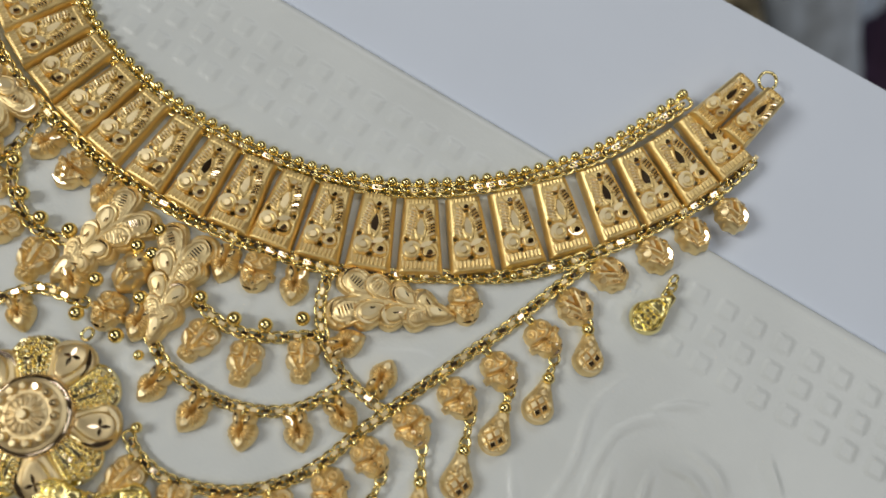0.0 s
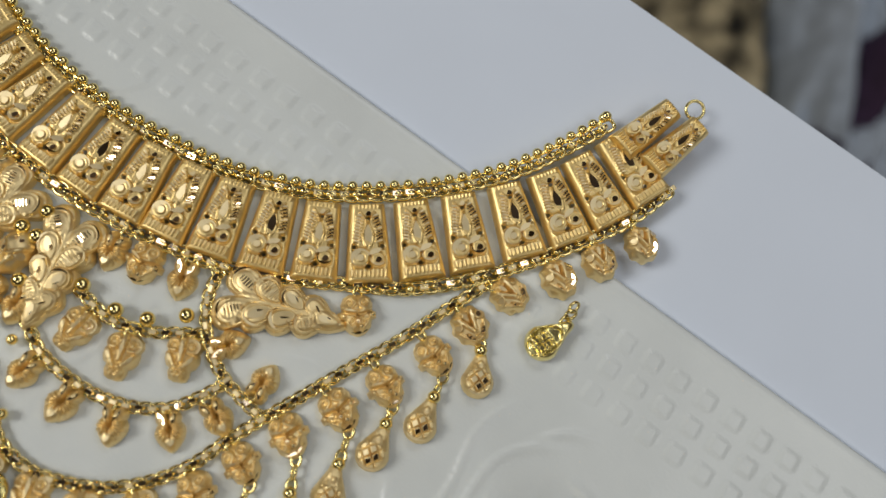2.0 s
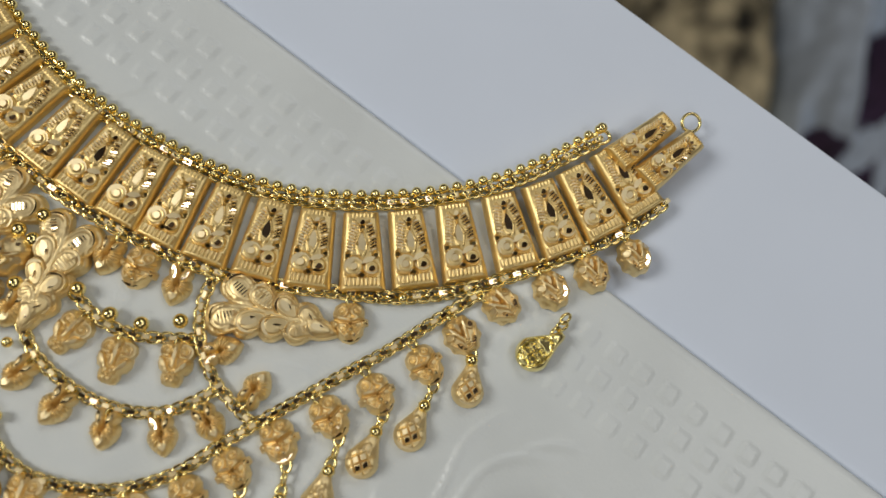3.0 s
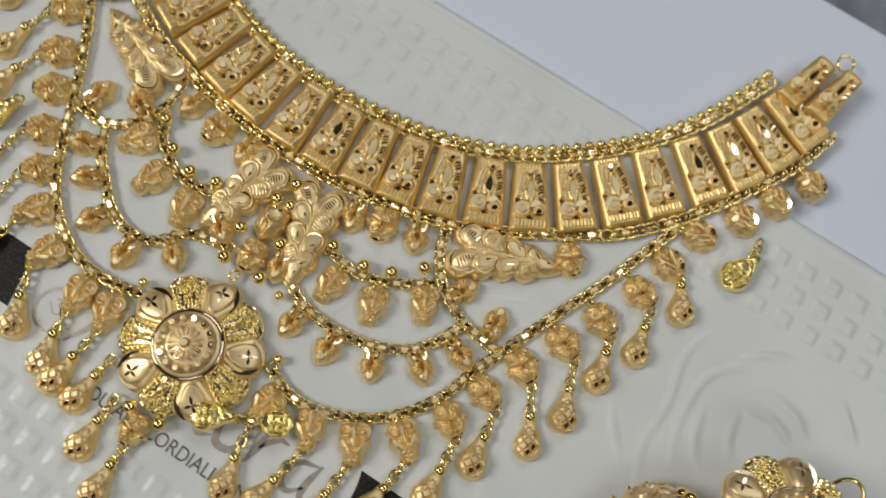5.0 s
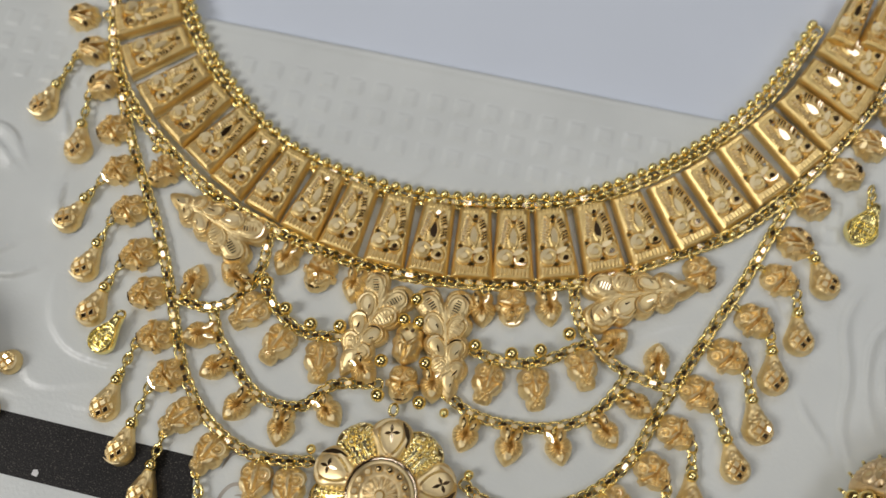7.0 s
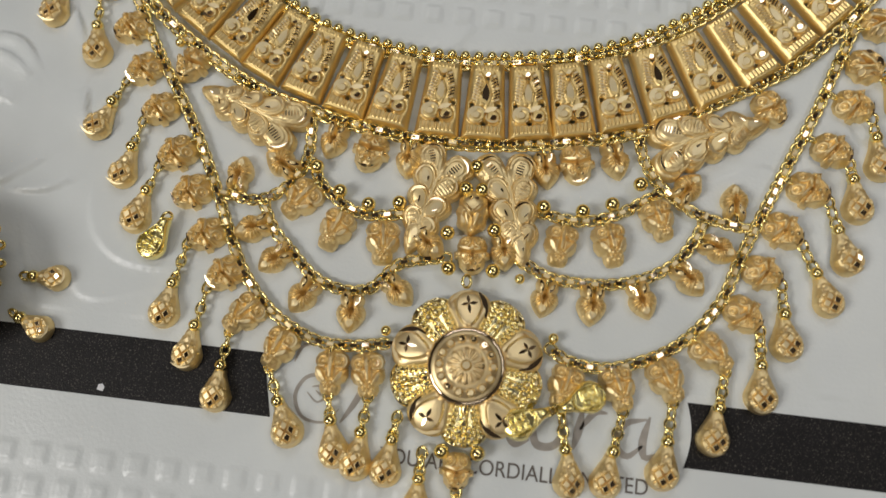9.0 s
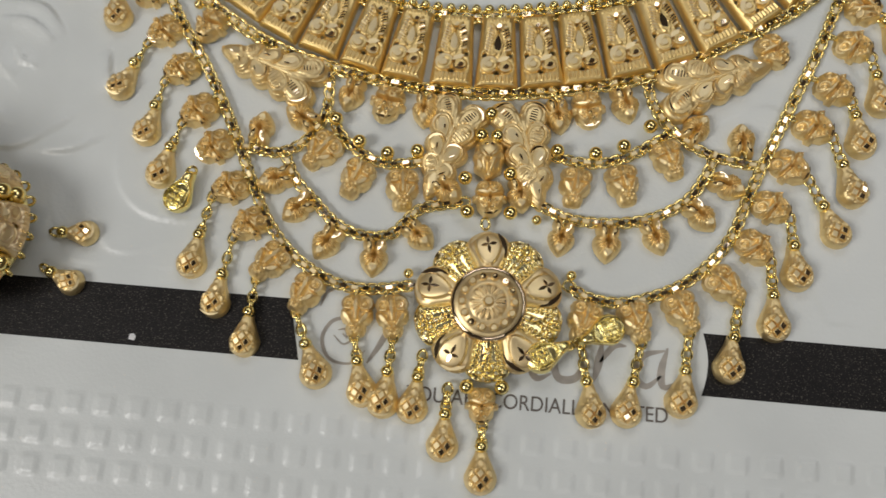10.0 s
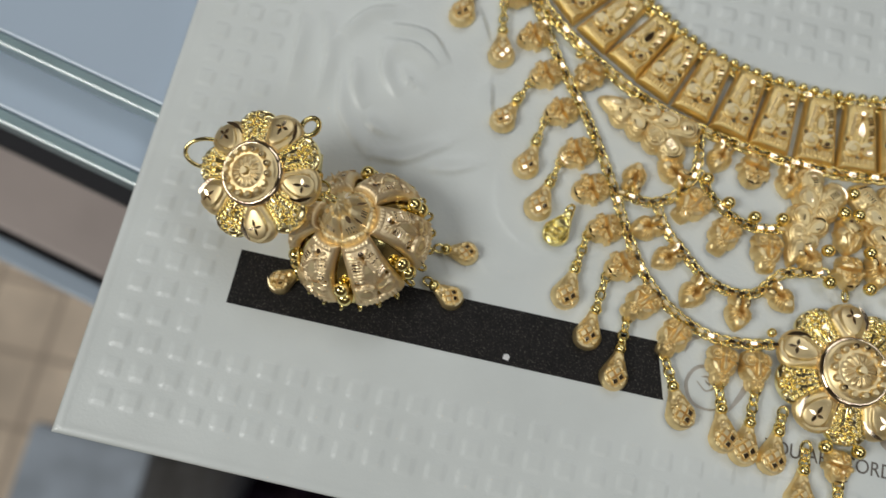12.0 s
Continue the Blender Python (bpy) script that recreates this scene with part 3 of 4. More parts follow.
def face_height(x, y):
    """Two scrolls over a brow band, side knobs, a fan of small ribs and three grains."""
    h = 0.95 + 0.4 * np.clip(1 - (x / 2.3) ** 2 - (y / 2.7) ** 2, 0, 1)
    for s in (-1, 1):
        h = h + ring(x, y, s * 0.88, 1.45, 0.6, 0.2, 0.42) + knob(x, y, s * 0.88, 1.45, 0.3, 0.3)
        h = h + stroke(x, y, s * 1.85, 0.72, 0, 0.3, 0.22, 0.42) - stroke(x, y, s * 1.8, 0.3, 0, -0.12, 0.15, 0.4)
        h = h + knob(x, y, s * 1.85, -0.15, 0.48, 0.5) + knob(x, y, s * 0.42, -1.45, 0.36, 0.5)
        h = h + stroke(x, y, s * 1.45, -0.75, s * 0.5, -2.15, 0.22, 0.4)
    a = np.arctan2(y + 1.1, x)
    r = np.hypot(x, y + 1.1)
    h = h + 0.28 * (0.5 + 0.5 * np.cos(15 * a)) * np.exp(-(((r - 0.85) / 0.22) ** 4)) * (y > -0.95)
    return 1.1 + 1.15 * (h + knob(x, y, 0, -0.85, 0.38, 0.55) - 1.1)


FACE = cut_relief(
    "scroll_drop",
    traced(inside_profile([-2.65, -2.35, -1.6, -0.7, -0.5, 0.25, 0.45, 1.2, 2.0, 2.45], [0.2, 0.9, 1.6, 1.75, 2.3, 2.3, 1.85, 1.95, 1.6, 0.8]), 4.0),
    face_height,
    [
        (oval(-0.88, 1.45, 0.3, 0.3), 0.1, 0.1, 0),
        (oval(0.88, 1.45, 0.3, 0.3), 0.3, -0.2, 1),
        (crescent(0, -0.75, 1.62, 238, 318, 0.3), 0.1, -0.35, 1),
        (lens(1.6, 0.25, 2.15, -0.35, 0.2), 0.3, 0.1, 1),
        (lens(-2.1, 0.1, -1.7, -0.5, 0.18), -0.3, 0.1, 0),
        (oval(0, -0.85, 0.2, 0.2, 0, 10), 0.1, 0.2, 1),
        (oval(0.42, -1.45, 0.17, 0.17, 0, 10), 0.2, -0.2, 1),
        (crescent(-0.88, 1.45, 0.84, 60, 210, 0.26), -0.1, 0.1, 0),
        (lens(-1.6, 0.72, -0.1, 0.38, 0.13), 0.0, 0.1, 0),
    ],
    120,
    36,
)


def vee_height(x, y):
    """A round ornament: scrolls round its edge, a deep V of two ridges and a ribbed keel."""
    h = 0.95 + 0.45 * np.clip(1 - (x / 2.4) ** 2 - (y / 2.5) ** 2, 0, 1)
    for s in (-1, 1):
        h = h + stroke(x, y, s * 1.1, 1.9, s * 0.15, -0.5, 0.24, 0.5) + ring(x, y, s * 1.5, 0.75, 0.42, 0.18, 0.45) + ring(x, y, s * 0.45, 1.75, 0.32, 0.15, 0.35)
        h = h - stroke(x, y, s * 0.75, 1.9, 0, 0.1, 0.14, 0.45) + stroke(x, y, s * 1.75, -0.15, s * 0.75, -1.9, 0.24, 0.45)
    return h + 0.45 * (0.5 + 0.5 * np.cos(y * 14)) * (np.abs(x) < 0.32) * (y < -0.5) * (y > -2.1)


VEE = cut_relief(
    "scroll_drop",
    lambda a: 2.3 + 0.12 * np.cos(9 * (a - math.pi / 2)) + 0.12 * np.cos(2 * (a - math.pi / 2)),
    vee_height,
    [
        (lens(-1.2, -0.25, -0.5, -1.6, 0.3), -0.3, 0.2, 1),
        (lens(1.2, -0.25, 0.5, -1.6, 0.3), 0.35, -0.1, 1),
        (oval(-1.5, 0.75, 0.3, 0.3), 0.05, 0.1, 0),
        (oval(1.5, 0.75, 0.3, 0.3), 0.3, -0.1, 1),
        (lens(-1.05, 1.8, -0.2, -0.2, 0.14), -0.1, 0.1, 0),
        (lens(1.05, 1.8, 0.2, -0.2, 0.14), 0.1, 0.1, 0),
        (oval(0.0, 1.2, 0.2, 0.5), 0.0, 0.1, 0),
    ],
    120,
    36,
)


def in_leaf(x, y):
    """A pointed oval leaf with a petal standing out at its upper side."""
    t = np.clip((1.6 - y) / 4.3, 0, 1)
    half = 1.95 * np.sin(math.pi * t**0.72) ** 0.7
    return ((np.abs(x) < half) & (y < 1.6) & (y > -2.7)) | (np.hypot((x + 0.85) / 0.8, (y - 1.85) / 1.05) < 1) | (np.hypot((x - 0.8) / 0.8, (y - 1.65) / 1.0) < 1)


def leaf3_height(x, y):
    """Two upright petals over two ribbed lobes that meet in a point, with a pierced middle."""
    h = 0.95 + 0.25 * np.clip(1 - (x / 2.0) ** 2 - ((y + 0.2) / 2.6) ** 2, 0, 1)
    r, a = np.hypot(x, y - 0.25), np.arctan2(y - 0.25, x)
    for s in (-1, 1):
        lobe = 1 - ((x - s * 0.95) / 1.05) ** 2 - ((y + 0.25) / 1.15) ** 2
        h = np.maximum(h, 1.0 + 0.75 * np.sqrt(np.clip(lobe, 0, 1)) + 0.16 * np.cos(17 * a) * (lobe > 0.15) * (r > 0.45))
    h = np.maximum(h, 1.0 + 0.6 * np.sqrt(np.clip(1 - (x / 0.95) ** 2 - ((y + 1.5) / 1.15) ** 2, 0, 1)))
    for s, tx in ((-1, -0.82), (1, 0.78)):
        u = 1 - ((x - tx - s * 0.2 * (y - 1.7)) / 0.72) ** 2 - ((y - 1.7) / 1.15) ** 2
        h = np.maximum(h, 1.0 + 0.8 * np.sqrt(np.clip(u, 0, 1)))
    return h - bump_at(x, y, 0, 0.25, 0.36, 0.9) - stroke(x, y, 0, 0.6, 0, 2.2, 0.14, 0.5) - stroke(x, y, 0, -0.2, 0, -0.75, 0.12, 0.4)


leaf_outline = traced(in_leaf, 4.0)
LEAF_SHAPES = [(lens(-0.45, 0.85, -1.1, 2.5, 0.3), 0.2, 0.2, 1), (lens(0.45, 0.8, 1.05, 2.2, 0.22), 0.2, -0.2, 1), (heart(0.0, -1.5, 0.5), 0.05, -0.1, 0)]
LEAF3 = cut_relief("leaf_drop", leaf_outline, leaf3_height, LEAF_SHAPES, 120, 34)


def moth_height(x, y):
    """Two ringed eyes, a ridge between them, flaring cheeks and a small flower at the foot."""
    h = 1.0 + 0.3 * np.clip(1 - (x / 2.2) ** 2 - ((y - 0.3) / 2.8) ** 2, 0, 1)
    for s in (-1, 1):
        h = h + ring(x, y, s * 1.0, 1.3, 0.66, 0.22, 0.45) + knob(x, y, s * 1.0, 1.3, 0.34, 0.3)
        h = h + stroke(x, y, s * 1.65, 0.35, s * 0.75, -1.0, 0.42, 0.42) - stroke(x, y, s * 0.42, 2.0, s * 0.5, -0.6, 0.13, 0.4)
        h = h - stroke(x, y, s * 1.9, 0.55, s * 0.7, 0.3, 0.13, 0.35)
    h = h + stroke(x, y, 0, 2.2, 0, -0.5, 0.26, 0.32)
    for k in range(6):
        h = np.maximum(h, 1.1 + knob(x, y, 0.55 * math.cos(k * 1.047), -1.75 + 0.55 * math.sin(k * 1.047), 0.34, 0.6))
    return 1.1 + 1.15 * (np.maximum(h, 1.1 + knob(x, y, 0, -1.75, 0.28, 0.75)) - 1.1)


MOTH = cut_relief(
    "moth_drop",
    traced(inside_profile([-2.8, -2.6, -2.0, -1.35, -1.1, -0.4, 0.4, 0.6, 1.3, 2.0, 2.5], [0.5, 1.0, 1.25, 1.2, 1.65, 2.0, 1.95, 1.8, 2.05, 1.75, 0.9]), 4.0),
    moth_height,
    [
        (oval(-1.0, 1.3, 0.34, 0.34), 0.2, 0.1, 0),
        (oval(1.0, 1.3, 0.34, 0.34), 0.3, -0.2, 1),
        (crescent(1.0, 1.3, 0.9, -60, 130, 0.34), 0.2, 0.1, 0),
        (crescent(-1.0, 1.3, 0.9, 80, 240, 0.34), -0.1, 0.1, 0),
        (lens(-1.55, 0.15, -0.75, -0.95, 0.22), -0.15, 0.1, 0),
        (lens(1.5, 0.15, 0.75, -0.95, 0.22), 0.15, 0.1, 0),
        (oval(0, -1.75, 0.2, 0.2, 0, 8), 0.1, 0.2, 1),
        (lens(-0.12, 1.9, 0.0, 0.0, 0.16), 0.0, 0.1, 0),
    ],
    120,
    36,
)


def in_tear(x, y):
    """A pear shape with its neck up and its round end down."""
    low = np.sqrt(np.clip(1.75**2 - y**2, 0, None))
    up = np.interp(y, [0.3, 1.2, 2.4, 3.6], [1.72, 1.3, 0.72, 0.4])
    return (np.abs(x) < np.where(y < 0.3, low, up)) & (y < 3.6) & (y > -1.75)


tear_outline = traced(in_tear, 4.0)


def tear_height(x, y):
    h = 0.7 + 0.4 * np.clip(1 - (x / 1.8) ** 2 - ((y - 0.3) / 2.9) ** 2, 0, 1)
    r = np.hypot(x, y)
    h = h + 0.26 * np.exp(-(((r - 1.42) / 0.16) ** 2)) * (y < 0.9)
    a, b = (x + y * 0.9) / 1.15, (x - y * 0.9) / 1.15
    tile = 1 - 2 * np.maximum(np.abs(a % 1 - 0.5), np.abs(b % 1 - 0.5))
    h = h + 0.34 * np.clip(tile * 4.0, 0, 1) * (r < 1.35) * (y < 1.25)
    return h + 0.24 * np.clip(np.cos(x * 6.5) * np.cos(y * 6.5), 0, 1) * (y > 1.05)


TEAR = cut_relief("teardrop", tear_outline, tear_height, [(turned([(0, -0.4), (0.32, 0), (0, 0.4), (-0.32, 0)], cx, cy, 0), gx, gy, k) for cx, cy, gx, gy, k in ((0, -0.64, 0.2, -0.3, 1), (-0.575, 0, -0.1, 0.1, 0), (0.575, 0, 0.35, -0.1, 1), (0, 0.64, 0.0, 0.1, 0))] + [crescent(0, 0, 1.55, 225, 315, 0.22), oval(0, 1.6, 0.22, 0.22, 0, 8)], 84, 28, 0.4)
HOLLOW = relief("hollow_back", tear_outline, lambda x, y: 1.1 - 0.6 * np.clip(5 * (1 - (x / 1.3) ** 2 - ((y - 0.2) / 2.0) ** 2), 0, 1) + 0.3 * np.maximum(np.exp(-((((x + 0.45) % 0.9 - 0.45) / 0.16) ** 4)), np.exp(-((((y + 0.4) % 0.8 - 0.4) / 0.15) ** 4))) * (np.abs(x) < 0.95) * (y < 1.0) * (y > -1.1), nothing, 84, 26, (PALE, PALE))


SPRAY_LEAVES = [(s * (1.8 - 0.26 * k), 5.4 - 3.2 * k - (0.7 if s > 0 else 0), s, 1.12 - 0.1 * k) for k in range(4) for s in (-1, 1)] + [(0.0, -6.5, 0, 0.85)]


def spray_leaves(x, y):
    """How deep a point lies in each leaf of the spray, with its place along and across the leaf."""
    for n, (cx, cy, s, size) in enumerate(SPRAY_LEAVES):
        dx, dy = s * 0.5, 0.866 if s else 1.0
        u, v = (x - cx) * dx + (y - cy) * dy, (x - cx) * dy - (y - cy) * dx
        w = 1.5 * size * (1 + 0.42 * np.clip(u / 2.4, -1, 1))
        yield n, 1 - (u / (2.5 * size)) ** 2 - (v / w) ** 2, u, v, s


def spray_height(x, y):
    h = 1.6 + 0.22 * np.clip(1 - (x / 3.4) ** 2, 0, 1)
    for n, d, u, v, s in spray_leaves(x, y):
        k = np.clip(d / 0.3, 0, 1)
        top = 1.55 + 0.55 * k * k * (3 - 2 * k) - 0.26 * np.exp(-(((d - 0.42) / 0.08) ** 2)) + 0.1 * u / 2.4
        top = top + 0.08 * np.cos(u * 13) * (d > 0.6) * (n % 3 == 0)
        h = np.where(d > 0, np.where(d > 0.04, top, h - 0.45), h)
    return np.where(np.abs(x) < 0.3, np.maximum(h, 1.95 - 2.2 * x * x), h)


def spray_shapes():
    """Ribs, a single slit or a smooth cut face, leaf by leaf."""
    out = []
    for n, (cx, cy, s, size) in enumerate(SPRAY_LEAVES):
        turn = -30 * s
        if n % 3 == 0 or n == 1:
            dark = 1 if n < 2 else 0
            out += [(turned([(-0.5, -0.09), (0.5, -0.09), (0.5, 0.09), (-0.5, 0.09)], cx + k * 0.42 * math.sin(radians(-turn)), cy + k * 0.42 * math.cos(radians(turn)), turn, size * (1 - 0.12 * abs(k - 0.5))), 0.1, 0.25, dark) for k in (-2, -1, 0, 1, 2, 3)]
            out.append((turned(crescent(0, 0.75, 1.5, 20, 130, 0.24), cx, cy, turn, size), 0.25, 0.1, dark))
        elif n % 3 == 1:
            out += [(turned(lens(-0.25, -0.8, 0.25, 0.7, 0.14), cx, cy, turn, size), 0.3, -0.2, 1), (turned(crescent(0, 0.6, 1.5, 30, 150, 0.5), cx, cy, turn, size), 0.05, 0.12, 0)]
        else:
            out += [(turned(oval(0, 0.4, 0.55, 1.0), cx, cy, turn, size), 0.06, 0.05, 0), (turned(lens(0.2, -0.6, 0.5, 0.7, 0.13), cx, cy, turn, size), 0.35, -0.2, 1), (turned(crescent(0, 0.5, 1.5, 80, 190, 0.3), cx, cy, turn, size), -0.1, 0.1, n % 2)]
    return out


SPRAY = cut_relief("leaf_spray", traced(lambda x, y: (np.max([d for _, d, *_ in spray_leaves(x, y)], 0) > -0.42) | ((np.abs(x) < np.interp(y, [-7.7, -5.5, 6.0], [0.3, 1.4, 1.8])) & (np.abs(y + 0.8) < 6.9)), 12.0), spray_height, spray_shapes(), 180, 56, 0.35)
BUG = cut_relief(
    "beetle_ornament",
    lambda a: 2.7 + 0.45 * np.cos(2 * (a - math.pi / 2)) + 0.12 * np.cos(8 * a),
    lambda x, y: 1.6 + 0.6 * np.clip(1 - (x / 2.6) ** 2 - (y / 3.2) ** 2, 0, 1) + stroke(x, y, -1.5, 0.9, 0, -0.6, 0.3, 0.4) + stroke(x, y, 1.5, 0.9, 0, -0.6, 0.3, 0.4) + stroke(x, y, -0.9, -0.6, -0.5, -2.3, 0.28, 0.35) + stroke(x, y, 0.9, -0.6, 0.5, -2.3, 0.28, 0.35) - stroke(x, y, 0, -0.8, 0, -2.6, 0.2, 0.4),
    [
        (oval(-0.45, 1.85, 0.3, 0.3), 0.2, -0.2, 1),
        (oval(0.45, 1.85, 0.3, 0.3), 0.2, -0.2, 1),
        (lens(-0.95, 0.75, 0, -0.5, 0.15), 0.3, -0.2, 1),
        (lens(0.95, 0.75, 0, -0.5, 0.15), 0.3, -0.2, 1),
        (oval(-1.75, 0.1, 0.42, 0.5), -0.1, 0.1, 0),
        (oval(1.75, 0.1, 0.42, 0.5), 0.2, 0.1, 0),
        (lens(-1.6, -0.8, -0.9, -2.0, 0.24), -0.1, 0.0, 0),
        (lens(1.6, -0.8, 0.9, -2.0, 0.24), 0.1, 0.0, 0),
        (lens(-0.2, -0.9, -0.1, -2.4, 0.22), 0.0, 0.1, 0),
    ],
    100,
    30,
)
BALL = ball_mesh("ball", 1.06, BRIGHT, 18, 12)
SMALL_BALL = ball_mesh("bead", 0.76, BRIGHT, 12, 8)
BEAD = ball_mesh("drop_bead", 0.98, BRIGHT, 8, 6)
LINK = loop_mesh("link", 0.92, 0.80, 0.24, BRIGHT, 16, 6, 3.0, 1.1)


def facet_mesh(name="facet", a=0.6, b=0.37, z1=0.12, mat=CUT):
    """The flat cut bar of a box chain, with chamfered sides."""
    c, z0 = 0.08, -0.3
    verts = [(-a, -b, z0), (a, -b, z0), (a, b, z0), (-a, b, z0)]
    verts += [(-a + c, -b + c, z1), (a - c, -b + c, z1), (a - c, b - c, z1), (-a + c, b - c, z1)]
    faces = [(3, 2, 1, 0), (4, 5, 6, 7), (0, 1, 5, 4), (1, 2, 6, 5), (2, 3, 7, 6), (3, 0, 4, 7)]
    return mesh_of(name, verts, faces, [mat], False)


FACET = facet_mesh()
PALE_FACET = facet_mesh("pale_facet", 0.6, 0.37, 0.12, CREAM)
CROSS = loop_mesh("cross_link", 0.62, 0.62, 0.26, BRIGHT, 12, 6, 3.0, 1.35)
RING = loop_mesh("jump_ring", 0.88, 0.66, 0.25, BRIGHT, 14, 5, 2.0)
BIG_RING = loop_mesh("clasp_ring", 1.75, 1.75, 0.32, BRIGHT, 28, 8, 2.0)

# ---- the necklace ----
necklace = thing("gold_necklace", "wide gold bridal necklace with plates, chains and drops", "necklace")
CHAINS = {}


def chain(key, points, z=0.9, step=0.82, scale=0.9, label=""):
    """A box chain: flat links, and between them upright ones whose tops are cut flat."""
    holder = child("box_chain", None, necklace, None, label)
    holder.empty_display_size = 0.003
    xy, head = spline(points, step)
    CHAINS[key] = xy
    for k, ((x, y), a) in enumerate(zip(xy, head)):
        if k % 2 == 0:
            child("link", LINK, holder, at(x, y, z - 0.1 + random.uniform(-0.04, 0.04), a + random.uniform(-3, 3), random.uniform(-7, 7), random.uniform(-6, 6), scale))
        else:
            child("cross_link", CROSS, holder, at(x, y, z - 0.35, a + random.uniform(-3, 3), 90, 0, scale))
            child("facet", FACET if random.random() < 0.6 else PALE_FACET, holder, at(x, y, z + 0.42, a + random.uniform(-4, 4), random.uniform(-15, 15), random.uniform(-12, 12), scale))
    return holder


OUTER = [(-40.6, 86), (-37.9, 77), (-34.9, 68.7), (-30.8, 62.7), (-25.1, 57.5), (-16.9, 51.9), (-8.9, 47.7), (-0.6, 45.2), (7.2, 43.6), (16, 42.6), (24, 42.6), (32, 43.5), (40.6, 45.1), (48.5, 47.4), (55, 50.6), (61.5, 54.5), (70, 59.9), (76.4, 66.3), (81.6, 73.3), (86.1, 80.4), (90.3, 88), (92.8, 95.8)]
BEADS = [(-30, 91), (-25.5, 81.8), (-20, 74.2), (-13, 67.6), (-6.7, 62.8), (-1, 59.7), (5.3, 57.9), (12.1, 56.8), (17, 56.4), (22.4, 56.5), (29.9, 57.4), (37, 58.7), (43.8, 60.9), (50.4, 64.1), (56, 68), (61.5, 72.7), (67.1, 78.6), (72, 85.4), (76.1, 93.8), (78.3, 98.9)]


def beside(points, gap):
    """The same curve, moved to its right by gap."""
    p = np.array(points)
    d = np.gradient(p, axis=0)
    d /= np.linalg.norm(d, axis=1)[:, None]
    return [(x + gap * dy, y - gap * dx) for (x, y), (dx, dy) in zip(p, d)]


INNER = beside(BEADS, 1.25)

chain("outer", OUTER, 1.0, 0.92, 1.08)
chain("inner", INNER, 1.0, 0.92, 1.16)
row = child("bead_row", None, necklace)


def wire_mesh(name, points, radius, z, mat):
    """A round wire along a smooth curve."""
    xy, head = spline(points, 0.8)
    verts, faces = [], []
    for (x, y), a in zip(xy, np.radians(head)):
        for k in range(6):
            b = k * math.pi / 3
            verts.append((x - radius * math.cos(b) * math.sin(a), y + radius * math.cos(b) * math.cos(a), z + radius * math.sin(b)))
    for i in range(len(xy) - 1):
        for k in range(6):
            l = (k + 1) % 6
            faces.append((6 * i + k, 6 * i + l, 6 * i + 6 + l, 6 * i + 6 + k))
    return mesh_of(name, verts, faces, [mat])


child("bead_wire", wire_mesh("bead_wire", beside(BEADS, 0.25), 0.3, 0.95, BRIGHT), row)
for x, y in spline(BEADS, 1.95)[0]:
    child("bead", SMALL_BALL, row, at(x, y, 1.2 + random.uniform(-0.1, 0.1)))

PLATES_WEST = [(-34.6, 84), (-31.7, 77.3), (-28.1, 71.3), (-23.2, 65.9), (-18.1, 61.8), (-12.4, 58.3), (-7.2, 55.2), (-1.2, 52.9), (5.1, 51.0), (11.3, 49.7), (18.2, 49.1), (24.8, 49.2)]
PLATES_EAST = [(31.2, 49.8), (37.3, 50.9), (43.5, 52.5), (49.9, 54.8), (56.0, 57.8), (61.7, 61.7), (66.9, 66.3), (71.8, 71.5), (76.6, 77.2), (80.5, 82.8), (83.5, 88.5), (86.0, 94.7)]
plates = PLATES_WEST + PLATES_EAST
for i, (x, y) in enumerate(plates):
    x0, y0 = plates[max(i - 1, 0)]
    x1, y1 = plates[min(i + 1, len(plates) - 1)]
    a = math.degrees(math.atan2(y1 - y0, x1 - x0))
    place("collar_plate", PLATE[1 if i > 19 or i in (5, 11, 15) else 2 * (i % 3 == 1)], necklace, at(x, y, 0.35, a + random.uniform(-1.5, 1.5), random.uniform(-2, 2), random.uniform(-3, 3)) @ Matrix.Diagonal((1.05, 1, 1, 1)), "", "ribbing")
for x, y, a in ((84.4, 101.0, 134), (89.5, 101.2, 136)):
    place("clasp_plate", PLATE[1], necklace, at(x, y, 1.1, a - 90 - 60, 0, 0, 0.97) @ Matrix.Diagonal((0.8, 1, 1.25, 1)), "satin gold clasp plate", "ribbing")
child("clasp_ring", BIG_RING, necklace, at(89.0, 109.0, 1.3, 20, 15, 0, 0.8), "plain gold clasp ring")
child("end_ball", BALL, necklace, at(78.5, 99.3, 1.4, 0, 0, 0, 0.8))

chain("low_west", [(-32.3, 63.6), (-30.0, 59.4), (-25.3, 51.6), (-19.9, 43.8), (-15.9, 37.1), (-12.6, 30.8), (-9.8, 25.1), (-6.5, 19.4), (-1.7, 14.6), (4.1, 11.7), (9.1, 11.2), (15.3, 12.2)])
chain("low_east", [(37.8, 14), (40.5, 12.6), (45.4, 12.2), (50.5, 13.8), (54.6, 16.1), (58.4, 19.8), (61.2, 24.2), (62.9, 29.0), (65, 34.2), (67.4, 39.8), (70.3, 46.5), (73.3, 53.2), (76.2, 61), (78.6, 67)])
chain("mid_west", [(-0.7, 44.6), (-0.3, 39.6), (-1.0, 36.0), (-3.5, 32.6), (-7.0, 30.8), (-11.8, 31.3)])
chain("mid_east", [(47.8, 46.2), (49.0, 42.5), (51.7, 38.9), (56.0, 36.0), (60.0, 34.8), (64.4, 34.2)])
chain("swag_west", [(0.5, 37.2), (2.8, 33.8), (6.6, 31.2), (10.1, 30.3), (15.1, 31.1)])
